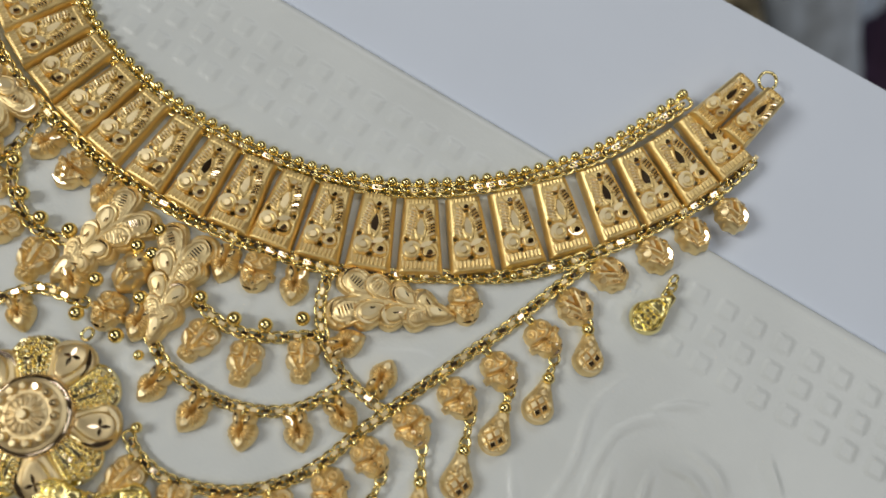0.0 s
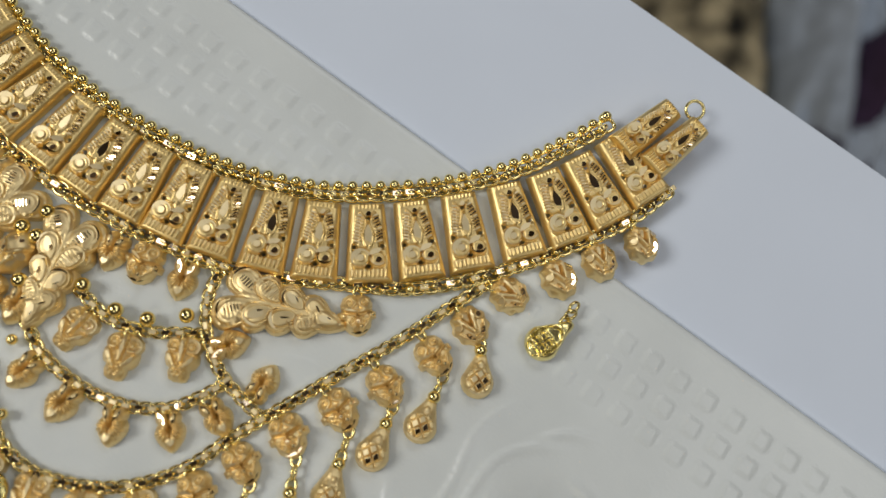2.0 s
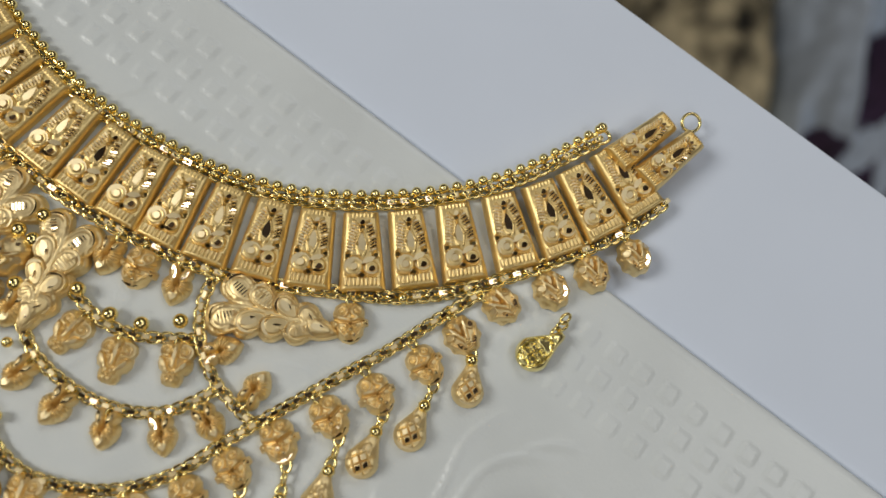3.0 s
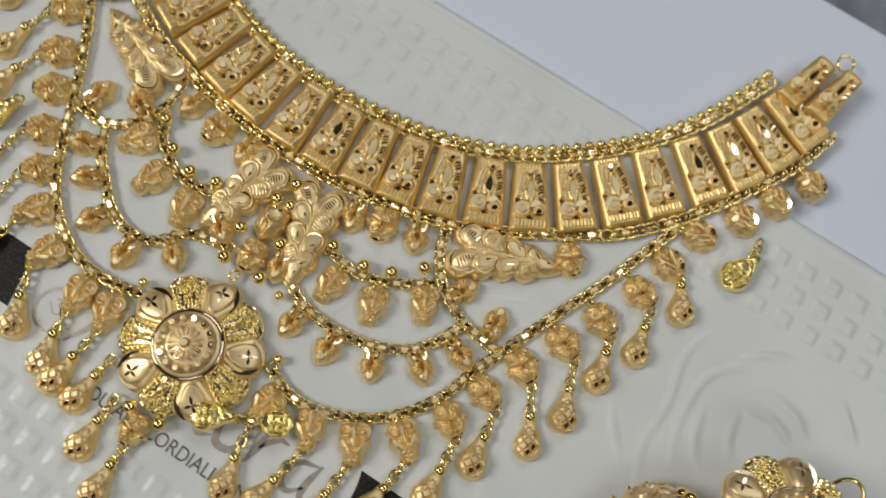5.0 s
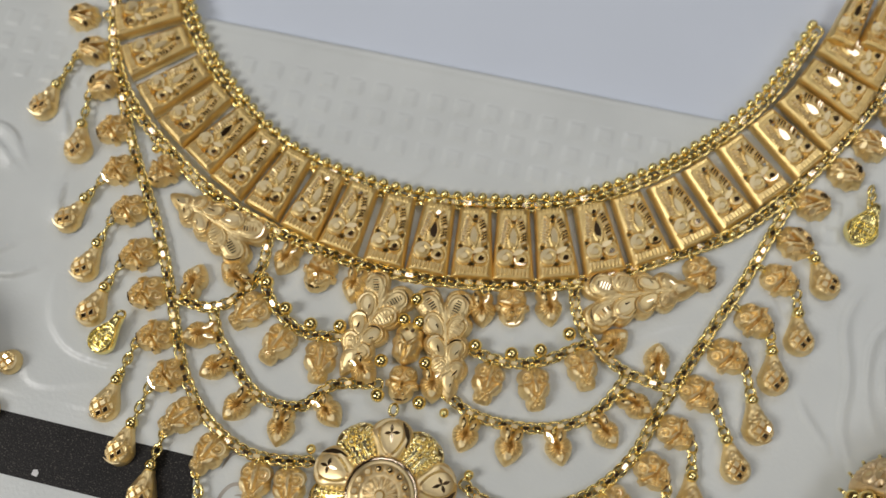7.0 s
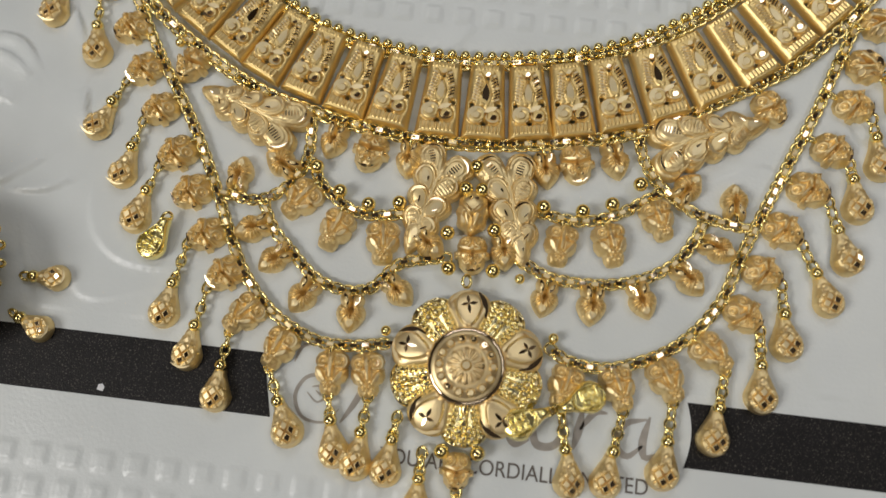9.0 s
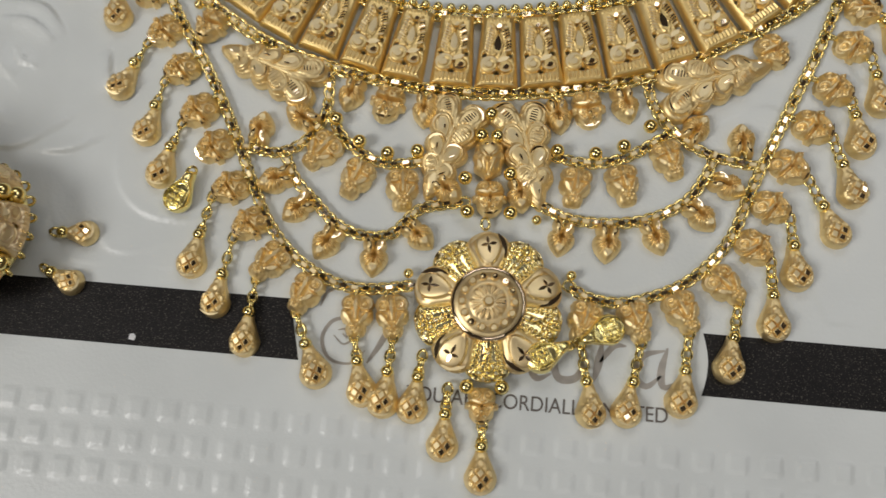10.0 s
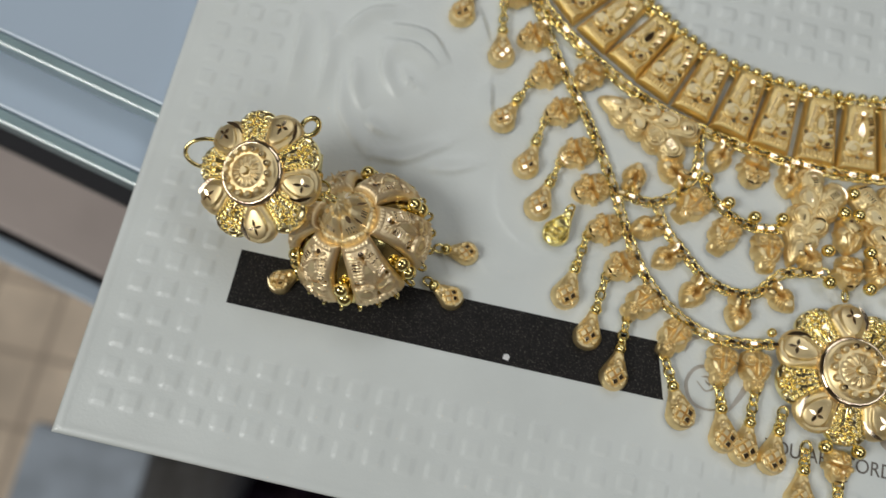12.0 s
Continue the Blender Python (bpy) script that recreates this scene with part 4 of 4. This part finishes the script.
chain("swag_east", [(51.3, 38.2), (48.6, 36.3), (45.5, 34.3), (41.5, 32.9), (38.2, 32.8), (34.0, 33.5)])
chain("deep_west", [(-5.6, 30.2), (-3.8, 26.9), (-0.7, 23.9), (3.2, 20.5), (7.6, 19.0), (11.6, 19.7), (13.8, 22.2), (16.0, 24.0), (21.7, 25.3)])
chain("deep_east", [(32.4, 26.0), (36.6, 24.1), (41.6, 23.7), (46.3, 24.2), (51.0, 25.9), (54.8, 28.8), (57.4, 33.3), (58.0, 35.4)])


SIZE = {"leaf_drop": 1.04, "scroll_drop": 1.16, "moth_drop": 1.2}


def hang(kind, name, key, places, lift=0.15, size=1.0):
    """Ornaments that hang from a chain, each turned away from its nearest link, with the ring that holds it."""
    pair, out = kind, []
    for x, y in places:
        xy = CHAINS[key]
        near = xy[np.argmin(((xy - (x, y)) ** 2).sum(1))]
        d = np.array([x, y]) - near
        a = math.degrees(math.atan2(d[1], d[0])) + 90
        u = d / np.linalg.norm(d)
        place(name, pair, necklace, at(x, y, lift, a + random.uniform(-7, 7), random.uniform(-7, 7), random.uniform(-8, 8), size * SIZE[name] * random.uniform(0.96, 1.04)))
        r = near + u * 0.95
        child("jump_ring", RING, necklace, at(r[0], r[1], 0.95, a + 90, 35))
        out.append((x, y, u))
    return out


hang(LEAF3, "leaf_drop", "outer", [(3.1, 41.0), (14.7, 39.3), (34.8, 39.9), (44.6, 42.4)], 0.2, 0.98)
hang(FACE, "scroll_drop", "outer", [(8.8, 39.9), (39.1, 41.3), (-20.3, 50.8), (66.5, 52.8)], 0.2, 1.0)
hang(VEE, "scroll_drop", "outer", [(-46.5, 80.8), (-42.8, 74.8), (86.7, 74.1), (90.1, 79.9), (93.7, 85.9)], 0.2, 1.0)
hang(LEAF3, "leaf_drop", "mid_west", [(-10.1, 34.6), (-4.1, 36.9)])
hang(LEAF3, "leaf_drop", "mid_east", [(55.3, 39.4), (62.1, 38.1)])
hang(MOTH, "moth_drop", "swag_west", [(-0.3, 31.7), (5.3, 27.7), (12.3, 26.7)])
hang(MOTH, "moth_drop", "swag_east", [(37.8, 29.1), (44.8, 29.9), (51.4, 34.3)])
hang(LEAF3, "leaf_drop", "deep_west", [(-6.9, 26.5), (-3.0, 22.4), (2.0, 17.6), (9.2, 15.9), (15.6, 19.7)])
hang(LEAF3, "leaf_drop", "deep_east", [(36.3, 21.0), (42.9, 20.7), (50.0, 22.3), (56.3, 25.9), (60.2, 30.8)])
for x, y in ((1.4, 36.6), (5.3, 33.3), (9.7, 31.8), (14.1, 32.5), (34.9, 34.1), (40.5, 34.1), (44.6, 35.6), (48.4, 39.0)):
    child("ball", BALL, necklace, at(x, y, 1.5))
for x, y in ((70.4, 60.0), (-22.7, 54.1), (32.5, 23.3), (14.6, 13.9), (38.0, 15.5)):
    child("ball", SMALL_BALL, necklace, at(x, y, 1.2))


def drops(key, pairs, kind=FACE, name="scroll_drop"):
    """A scroll ornament on the chain, a jump ring, two short links, a bead and a teardrop below it."""
    for fx, fy, tx, ty in pairs:
        (x, y, u), = hang(kind, name, key, [(fx, fy)], 0.2, 1.0)
        tip = np.array([x, y]) + u * 2.7
        t = np.array([tx, ty])
        d = t - tip
        n = d / np.linalg.norm(d)
        a = math.degrees(math.atan2(n[1], n[0]))
        neck = t - n * 4.3
        child("drop_bead", BEAD, necklace, at(neck[0], neck[1], 1.0, a, 20))
        gap = np.linalg.norm(neck - tip)
        for k in range(max(1, int(gap / 1.25))):
            p = tip + (neck - tip) * (k + 0.4) / max(1, int(gap / 1.25))
            child("jump_ring", RING, necklace, at(p[0], p[1], 0.8, a, 65 if k % 2 else 15))
        place("teardrop", TEAR, necklace, at(tx, ty, 0.15, a + 90 + random.uniform(-4, 4), random.uniform(-6, 6), random.uniform(-8, 8), 1.28 * random.uniform(0.97, 1.04)))


drops("outer", [(-38.9, 69.0, -43.7, 57.4), (-35.1, 63.3, -35.6, 51.4)], VEE)
hang(FACE, "scroll_drop", "low_west", [(-30.8, 56.0)])
drops("low_west", [(-27.6, 49.4, -33.0, 39.6), (-23.8, 43.2, -27.7, 32.6), (-20.0, 36.6, -24.5, 26.2), (-13.4, 24.8, -17.6, 12.9), (-9.7, 19.4, -13.1, 7.3)])
drops("low_west", [(-5.9, 14.0, -8.1, 2.1), (-0.1, 9.8, 2.7, -1.4), (7.7, 7.4, 9.6, -3.4), (12.8, 7.7, 12.7, -4.6)], MOTH, "moth_drop")
drops("low_east", [(40.2, 9.2, 41.8, -3.5), (47.5, 9.8, 46.7, -3.0), (54.0, 11.7, 54.2, -0.9), (59.9, 16.0, 60.7, 4.4)], MOTH, "moth_drop")
drops("low_east", [(64.0, 21.9, 66.9, 10.8), (66.4, 28.1, 70.1, 18.3), (69.1, 34.5, 75.7, 25.0)])
drops("low_east", [(72.5, 41.0, 78.0, 31.3), (75.6, 47.2, 79.5, 39.0), (78.6, 54.5, 82.6, 45.7)])
drops("low_east", [(80.2, 61.0, 85.5, 55.2)], VEE)
hang(FACE, "scroll_drop", "low_west", [(-16.7, 31.0)])
hang(VEE, "scroll_drop", "low_east", [(82.2, 67.9)])
for x, y, a in ((-20.9, 22.4, -25), (89.8, 65.0, -22), (34.3, 3.3, -60), (43.4, 8.0, 118)):
    place("hollow_tag", HOLLOW, necklace, at(x, y, 0.9 if y > 20 else 2.2, a, 6, -5, 1.42 if x > 80 else 1.25), "bright hollow back of a teardrop")
for x, y, a in ((-19.4, 26.5, 60), (90.6, 69.3, 80), (90.8, 70.6, 60), (90.6, 71.8, 75), (38.2, 5.4, 20), (39.5, 6.1, 30)):
    child("jump_ring", RING, necklace, at(x, y, 1.5, a, 40))

# leaf sprays and the cluster between them
for x0, y0, x1, y1, s in ((20.5, 41.2, 16.4, 26.4, 1.0), (28.3, 41.3, 32.6, 26.1, 1.0), (-2.0, 41.5, -17.0, 46.8, 1.0), (50.0, 44.3, 65.3, 50.1, 1.0)):
    a = math.degrees(math.atan2(y1 - y0, x1 - x0)) + 90
    k = math.hypot(x1 - x0, y1 - y0) / 15.8
    place("leaf_spray", SPRAY, necklace, at((x0 + x1) / 2, (y0 + y1) / 2, 0.3, a, 0, 0, k), "satin gold spray of paired leaves")
place("beetle_ornament", BUG, necklace, at(24.8, 32.2, 0.6))
place("scroll_drop", FACE, necklace, at(25.4, 26.1, 0.6, 4, 0, 0, 1.1))
place("leaf_drop", LEAF3, necklace, at(19.1, 26.9, 0.5, 50))
place("leaf_drop", LEAF3, necklace, at(29.9, 27.0, 0.5, 10))
for x, y in ((23.5, 35.5), (25.9, 35.6), (21.6, 28.7), (22.3, 23.6), (28.6, 23.9), (24.7, 39.0), (28.2, 29.8)):
    child("ball", BALL, necklace, at(x, y, 1.9))
child("jump_ring", RING, necklace, at(25.1, 22.1, 1.4, 90, 30))


# ---- flower pendants ----
def in_petal(x, y, wide=0.39, base=1.0):
    """A fan-shaped petal that widens outward, with a rounded end."""
    r, a = np.hypot(x, y + 7.0), np.arctan2(x, y + 7.0)
    t = (r - 3.6) / 6.9
    return (t > 0) & (t < 1) & (np.abs(a) < wide * np.clip(base + (1 - base) * t * 1.6, 0, 1) * np.sqrt(np.clip(1 - np.clip((t - 0.6) / 0.4, 0, 1) ** 2.4, 0, 1)))


GRAINS = [(0, -0.95), (0, 0.0), (-0.62, 0.95), (0.62, 0.95), (-1.15, 1.9), (0, 1.9), (1.15, 1.9), (-0.6, 2.8), (0.6, 2.8)]


def grained_height(x, y):
    """A petal framed by two rows of ribs, with a nest of grains at its outer end."""
    a = np.arctan2(x, y + 7.0)
    h = 0.72 + 0.6 * (0.5 + 0.5 * np.cos(y * 9)) * np.exp(-(((np.abs(a) - 0.235) / 0.06) ** 4)) * (y < 2.0)
    r = np.hypot(x, y + 7.0)
    h = h + 0.3 * np.exp(-(((r - 10.2) / 0.2) ** 4))
    for cx, cy in GRAINS:
        h = np.maximum(h, 0.72 + 0.72 * np.sqrt(np.clip(1 - ((x - cx) ** 2 + (y - cy) ** 2) / 0.27, 0, 1)))
    return h + stroke(x, y, 0, -3.2, 0, -0.7, 0.42, 0.4)


def smooth_height(x, y):
    """A satin petal with a raised, tear-shaped face inside a lower rim."""
    d = np.hypot(x / (1.62 + 0.22 * (y + 1)), (y - 0.45) / 2.9)
    k = np.clip((0.95 - d) / 0.16, 0, 1)
    return 1.0 + 0.34 * k * k * (3 - 2 * k) + 0.12 * np.clip(1 - d * d, 0, 1)


def petal(granulated):
    if granulated:
        tops = [(oval(cx, cy, 0.24, 0.24, 0, 8), 0.3 * math.sin(k * 2.1), 0.3 * math.cos(k * 1.7), k % 2) for k, (cx, cy) in enumerate(GRAINS)]
        return cut_relief("granulated_petal", traced(in_petal, 4.2), grained_height, tops, 110, 44, 0.5, LEMON)
    star = [(lens(0.0, 0.95, k * math.cos(a), 0.95 + k * math.sin(a), 0.24), 0.3 * math.sin(2.2 * a), 0.3 * math.cos(a), 1) for a, k in ((0.15, 1.2), (1.72, 1.3), (3.29, 1.15), (4.86, 1.45))]
    rim = [(crescent(0, 0.55, 2.6, -30, 62, 0.7), 0.35, 0.15, 1), (crescent(0, 0.6, 2.6, 80, 170, 0.6), -0.2, 0.2, 0)]
    return cut_relief("satin_petal", traced(lambda x, y: in_petal(x, y, 0.365, 0.74), 4.2), smooth_height, star + rim, 110, 36, 0.45, GLOSS)


PETALS = [petal(False), petal(True)]


def boss_height(x, y):
    r = np.hypot(x, y)
    return 1.2 + 1.5 * np.clip(1 - r * r / 27.5, 0, 1) ** 0.6 + ring(x, y, 0, 0, 4.55, 0.22, 0.25) - ring(x, y, 0, 0, 2.6, 0.3, 0.2) + 0.15 * np.cos(16 * np.arctan2(y, x)) * (r > 1.1) * (r < 2.3)


BOSS_CUTS = [turned([(1.05, -0.12), (2.25, -0.3), (2.4, 0.0), (2.25, 0.3), (1.05, 0.12)], 0, 0, k * 22.5) for k in range(16)]
BOSS = cut_relief("boss", lambda a: 5.2 + 0 * a, boss_height, BOSS_CUTS, 96, 22, 0.4, GLOSS)
BEAD_CUT = facets("bead_cut", [oval(3.5 * math.cos(2 * math.pi * i / 14), 3.5 * math.sin(2 * math.pi * i / 14), 0.36, 0.36, 0, 10) for i in range(14)] + [oval(0, 0, 0.5, 0.5)], lambda x, y: 5.6 + 0.6 * (np.hypot(x, y) < 1), 0.0, 0.3)
DISC = lathe("back_disc", [(0.1, 3.0), (4.0, 2.6), (8.0, 1.3), (8.6, 0.7), (8.4, 0.2), (0.1, 0.1)], SATIN, 32)
RIM = lathe("boss_rim", [(4.6, 4.05), (4.78, 4.12), (5.2, 3.6), (5.3, 2.8)], CUT, 22)
STUD_BALL = ball_mesh("stud_bead", 0.6, GLOSS, 12, 8)


def flower(parent, m, name="flower"):
    hub = child(name, None, parent, m)
    hub.empty_display_size = 0.003
    for i in range(10):
        a = i * 36 + 1
        c, s = math.cos(radians(a + 90)), math.sin(radians(a + 90))
        pair = PETALS[i % 2]
        lift = 1.5 if i % 2 == 0 else 1.42
        ob = child("petal", pair[0], hub, at(7.0 * c, 7.0 * s, lift, a, -15, 0))
        if pair[1]:
            child("petal_cut", pair[1], hub, at(7.0 * c, 7.0 * s, lift, a, -15, 0))
    child("back_disc", DISC, hub)
    child("boss", BOSS[0], hub, at(0, 0, 2.3))
    child("boss_cut", BOSS[1], hub, at(0, 0, 2.3))
    child("boss_rim", RIM, hub, None, "polished bevelled rim")
    for i in range(14):
        a = 2 * math.pi * i / 14
        child("stud_bead", STUD_BALL, hub, at(3.5 * math.cos(a), 3.5 * math.sin(a), 5.06))
    child("bead_cut", BEAD_CUT, hub)
    child("stud_bead", ball_mesh("centre_bead", 0.75, SATIN, 12, 8), hub, at(0, 0, 5.4))
    return hub


flower(necklace, at(26.4, 10.1, 0.0, 3, 0, 0, 1.04))
child("ball", BALL, necklace, at(24.3, -1.5, 1.4))
child("ball", BALL, necklace, at(29.2, -1.2, 1.4))
place("scroll_drop", FACE, necklace, at(26.6, -3.9, 0.4, 2))
for tx, ty, fx, fy in ((16.9, -5.0, 17.7, 2.2), (21.6, -9.8, 21.7, -2.1), (27.2, -13.7, 26.9, -6.6)):
    t, tip = np.array([tx, ty]), np.array([fx, fy])
    n = (t - tip) / np.linalg.norm(t - tip)
    a = math.degrees(math.atan2(n[1], n[0]))
    for k in (0.0, 1.2, 2.4):
        p = tip + n * k
        child("jump_ring", RING, necklace, at(p[0], p[1], 0.9, a, 60 if k == 1.2 else 15))
    p = t - n * 4.3
    child("drop_bead", BEAD, necklace, at(p[0], p[1], 1.0, a))
    place("teardrop", TEAR, necklace, at(tx, ty, 0.15, a + 90, 0, 0, 1.28))


# ---- the earrings ----
def on_dome(x, y, lift):
    """Bends the flat pattern of a plate over the bell."""
    v = 0.5 - y / 11.5
    ang = np.radians(26 + 61 * v)
    r = 10.0 + lift
    az = x * 1.34 * (0.74 + 0.26 * v) / (10.2 * np.sin(ang))
    return np.stack([r * np.sin(ang) * np.cos(az), r * np.sin(ang) * np.sin(az), r * 0.92 * np.cos(ang)], -1)


def dome_panel():
    """One rib of the bell, engraved like the plates of the collar."""
    nu, nv = 40, 90
    y, u = np.meshgrid(np.linspace(5.75, -5.75, nv), np.linspace(-1, 1, nu), indexing="ij")
    x = u * (3.2 - 0.78 * (y + 5.75) / 11.5)
    verts = on_dome(x, y, plate_height(x, y) - 0.85).reshape(-1, 3).tolist()
    flat = np.stack([x, y], -1).reshape(-1, 2)
    faces = [(j * nu + i, (j + 1) * nu + i, (j + 1) * nu + i + 1, j * nu + i + 1) for j in range(nv - 1) for i in range(nu - 1)]
    faces = [f for f in faces if all(math.hypot(flat[f[0]][0] - cx, flat[f[0]][1] - cy) > r * 0.85 for cx, cy, r in HOLES)]
    sheet = mesh_of("panel", verts, faces, [ROSE])
    cuts, polys, index = [], [], []
    pick = random.Random(5)
    for p, _, _, _ in plate_shapes(0):
        z = plate_height(p[:, 0], p[:, 1])
        polys.append(tuple(range(len(cuts), len(cuts) + len(p))))
        index.append(1 if pick.random() < 0.5 else 0)
        cuts += on_dome(p[:, 0], p[:, 1], z * 0.4 + z.max() * 0.6 - 0.8).tolist()
    return sheet, mesh_of("panel_cut", cuts, polys, [CREAM, CUT], False, index)


PANEL = dome_panel()
SHELL = lathe("shell", [(0.2, 8.6)] + [(9.5 * math.sin(radians(a)), 8.6 * math.cos(radians(a))) for a in range(8, 83, 8)] + [(10.35, 0.3), (10.2, 0.0), (9.7, 0.1), (9.3, 1.2)], BRIGHT)
def cap_height(x, y):
    """A crown of six rounded flutes that fall from a small top."""
    r, a = np.hypot(x, y), np.arctan2(y, x)
    lobe = np.abs(np.cos(3 * a)) ** 0.55
    fall = np.clip(1 - r / 5.6, 0, 1) ** 0.75
    h = 0.5 + 3.7 * fall * (0.9 - np.clip(r / 5, 0, 1) * 0.55 * (1 - lobe))
    h = h + 0.5 * np.exp(-(((r - 4.9) / 0.35) ** 4)) * (0.5 + 0.5 * np.cos(30 * a)) + 0.35 * (r < 1.1)
    return h - 0.35 * np.exp(-(((r - 1.5) / 0.25) ** 2)) - 0.25 * np.exp(-(((r - 4.2) / 0.2) ** 2))


CAP_CUTS = []
for k in range(6):
    for piece, gx, gy, dark in (
        (turned(oval(2.35, -0.5, 0.5, 0.34), 0, 0, k * 60), 0.1, -0.1, 0),
        (turned(oval(2.35, 0.5, 0.5, 0.34), 0, 0, k * 60), -0.1, 0.1, k % 2),
        (turned(lens(2.1, -1.05, 4.0, -1.75, 0.16), 0, 0, k * 60), 0.2, 0.2, 1),
        (turned(oval(4.6, 0, 0.3, 0.42), 0, 0, k * 60), 0.1, 0.1, 0),
    ):
        CAP_CUTS.append((piece, gx, gy, dark))
    CAP_CUTS += [(turned(bar(3.65, q, 0.36, 0.1), 0, 0, k * 60), 0.2, 0.1, 1 if q > -0.5 else 0) for q in (-0.9, -0.45, 0.0, 0.45, 0.9)]
cap_outline = lambda a: 4.7 + 0.7 * np.abs(np.cos(3 * a)) ** 0.6
CAP = [relief("cap", cap_outline, cap_height, nothing, 144, 40, (CREAM, CUT))[0], facets("cap_cut", CAP_CUTS, on_relief(cap_outline, cap_height), 0.06)]
HOOK = loop_mesh("ear_hook", 3.4, 2.2, 0.32, BRIGHT, 26, 6, 2.0)


def earring(label, drop_places):
    """A bell earring: a flower stud joined by rings to a ribbed dome with drops on its rim. Its bell stands at the origin."""
    root = thing("bell_earring", label, "earring", None, "pair of earrings")
    lean = at(0.5, -1.1, 2.4, 0, -6, -13)
    child("shell", SHELL, root, lean @ at(0, 0, 0.3))
    for i in range(6):
        rib = child("panel", PANEL[0], root, lean @ at(0, 0, 0.3, i * 60 + 64), "satin engraved rib")
        child("panel_cut", PANEL[1], rib)
        for d, z, r in ((10.2, 2.0, 1.2), (9.7, 4.2, 1.1)):
            a = radians(i * 60 + 94)
            child("ball", BALL, root, lean @ at(d * math.cos(a), d * math.sin(a), z + 0.3, 0, 0, 0, r))
    for i in range(24):
        a = radians(i * 15)
        child("rim_ring", RING, root, lean @ at(10.7 * math.cos(a), 10.7 * math.sin(a), 0.8, i * 15, 60))
    place("cap", CAP, root, lean @ at(0, 0, 7.8, 4) @ Matrix.Diagonal((0.86, 0.86, 1.2, 1)), "", "cap_cut")
    child("top_ring", BIG_RING, root, lean @ at(-1.3, 0.8, 13.4, 150, 62, 0, 0.7))
    child("top_ring", BIG_RING, root, lean @ at(-3.5, 2.0, 13.0, 140, 12, 0, 0.8))
    child("top_ring", BIG_RING, root, lean @ at(-6.6, 3.4, 11.6, 150, 55, 0, 0.8))
    flower(root, at(-14.6, 2.6, 12.6, -24, 17, -8, 0.93), "stud")
    child("ear_hook", HOOK, root, at(-23.6, 4.6, 12.0, 10, 35))
    child("stud_loop", RING, root, at(-9.2, 10.6, 15.6, 60, 30, 0, 1.7))
    child("stud_screw", lathe("stud_screw", [(0.1, 0), (1.2, 0.1), (1.3, 3.4), (1.6, 3.6), (0.1, 3.9)], BRIGHT, 8), root, at(-8.0, 7.6, 12.6, 0, 70, 30))
    child("stud_post", lathe("stud_post", [(0.1, 0.0), (1.7, 0.1), (1.7, 1.4), (0.8, 1.6), (0.8, 13.2), (0.1, 13.3)], BRIGHT, 12), root, at(-14.3, 3.4, 0.1), "plain gold screw post")
    child("thread_tie", lathe("thread_tie", [(0.1, -1.2), (0.35, -0.9), (0.3, 0.9), (0.1, 1.2)], THREAD, 8), root, at(0.6, 5.4, 7.9, 20, 80, 20), "bit of red thread")
    for ang, d in drop_places:
        a = radians(ang)
        c, s = math.cos(a), math.sin(a)
        child("drop_bead", BEAD, root, at((d - 3.2) * c, (d - 3.2) * s, 1.0, ang))
        child("jump_ring", RING, root, at((d - 4.3) * c, (d - 4.3) * s, 0.9, ang, 40))
        place("teardrop", TEAR, root, at(d * c, d * s, 0.15, ang + 90, 0, 0, 1.1))
    return root


first = earring("gold bell earring with flower stud lying on the card", ((4, 16.6), (-22, 17.0), (222, 14.6)))
first.matrix_basis = at(-50.7, 14.9, 0.1)
second = earring("gold bell earring with flower stud beside the necklace drops", ((4, 16.6), (-30, 17.0), (60, 16.0)))
second.matrix_basis = at(100.5, 20.6, 0.1, -112)

# ---- things below and behind the counter ----
def heap(name, x, y, z, sx, sy, sz, mat, label, turn=0.0):
    """A loose heap of cloth with folds."""
    n, m = 40, 40
    verts, faces = [], []
    for j in range(m):
        for i in range(n):
            u, v = 2 * i / (n - 1) - 1, 2 * j / (m - 1) - 1
            k = noise.noise(Vector((u * 2.2 + x * 0.01, v * 2.2, y * 0.01))) * 0.5 + noise.noise(Vector((u * 5, v * 5 + x * 0.02, 3))) * 0.25
            e = max(0, 1 - max(abs(u), abs(v)) ** 4)
            verts.append((u * sx, v * sy, sz * e * (0.7 + k)))
    faces = [(j * n + i, j * n + i + 1, (j + 1) * n + i + 1, (j + 1) * n + i) for j in range(m - 1) for i in range(n - 1)]
    ob = tagged(new(name, mesh_of(name, verts, faces, [mat])), label, "cloth")
    ob.matrix_basis = at(x, y, z, turn)
    return ob


heap("brown_cloth", 66, 690, -899, 205, 340, 150, BROWN, "olive brown patterned cloth heaped on the floor", 27)
heap("pale_cloth", 318, 818, -899, 78, 330, 170, BLUISH, "pale blue-grey cloth heaped on the floor", 27)
heap("purple_cloth", 412, 770, -899, 115, 200, 230, PURPLE, "dark purple cloth heaped on the floor", 10)
box = thing("storage_box", "pale blue lidded storage box standing on the floor", "box")
child("body", box_mesh("body", -282, -114, -899.5, -208, -50, -412, BLUISH, 6), box)
child("lid", box_mesh("lid", -285, -117, -411.5, -205, -47, -400, BLUISH, 4), box)
heap("dark_cloth", -130, -110, -899, 150, 100, 260, PURPLE, "dark cloth heaped on the floor beside the box")
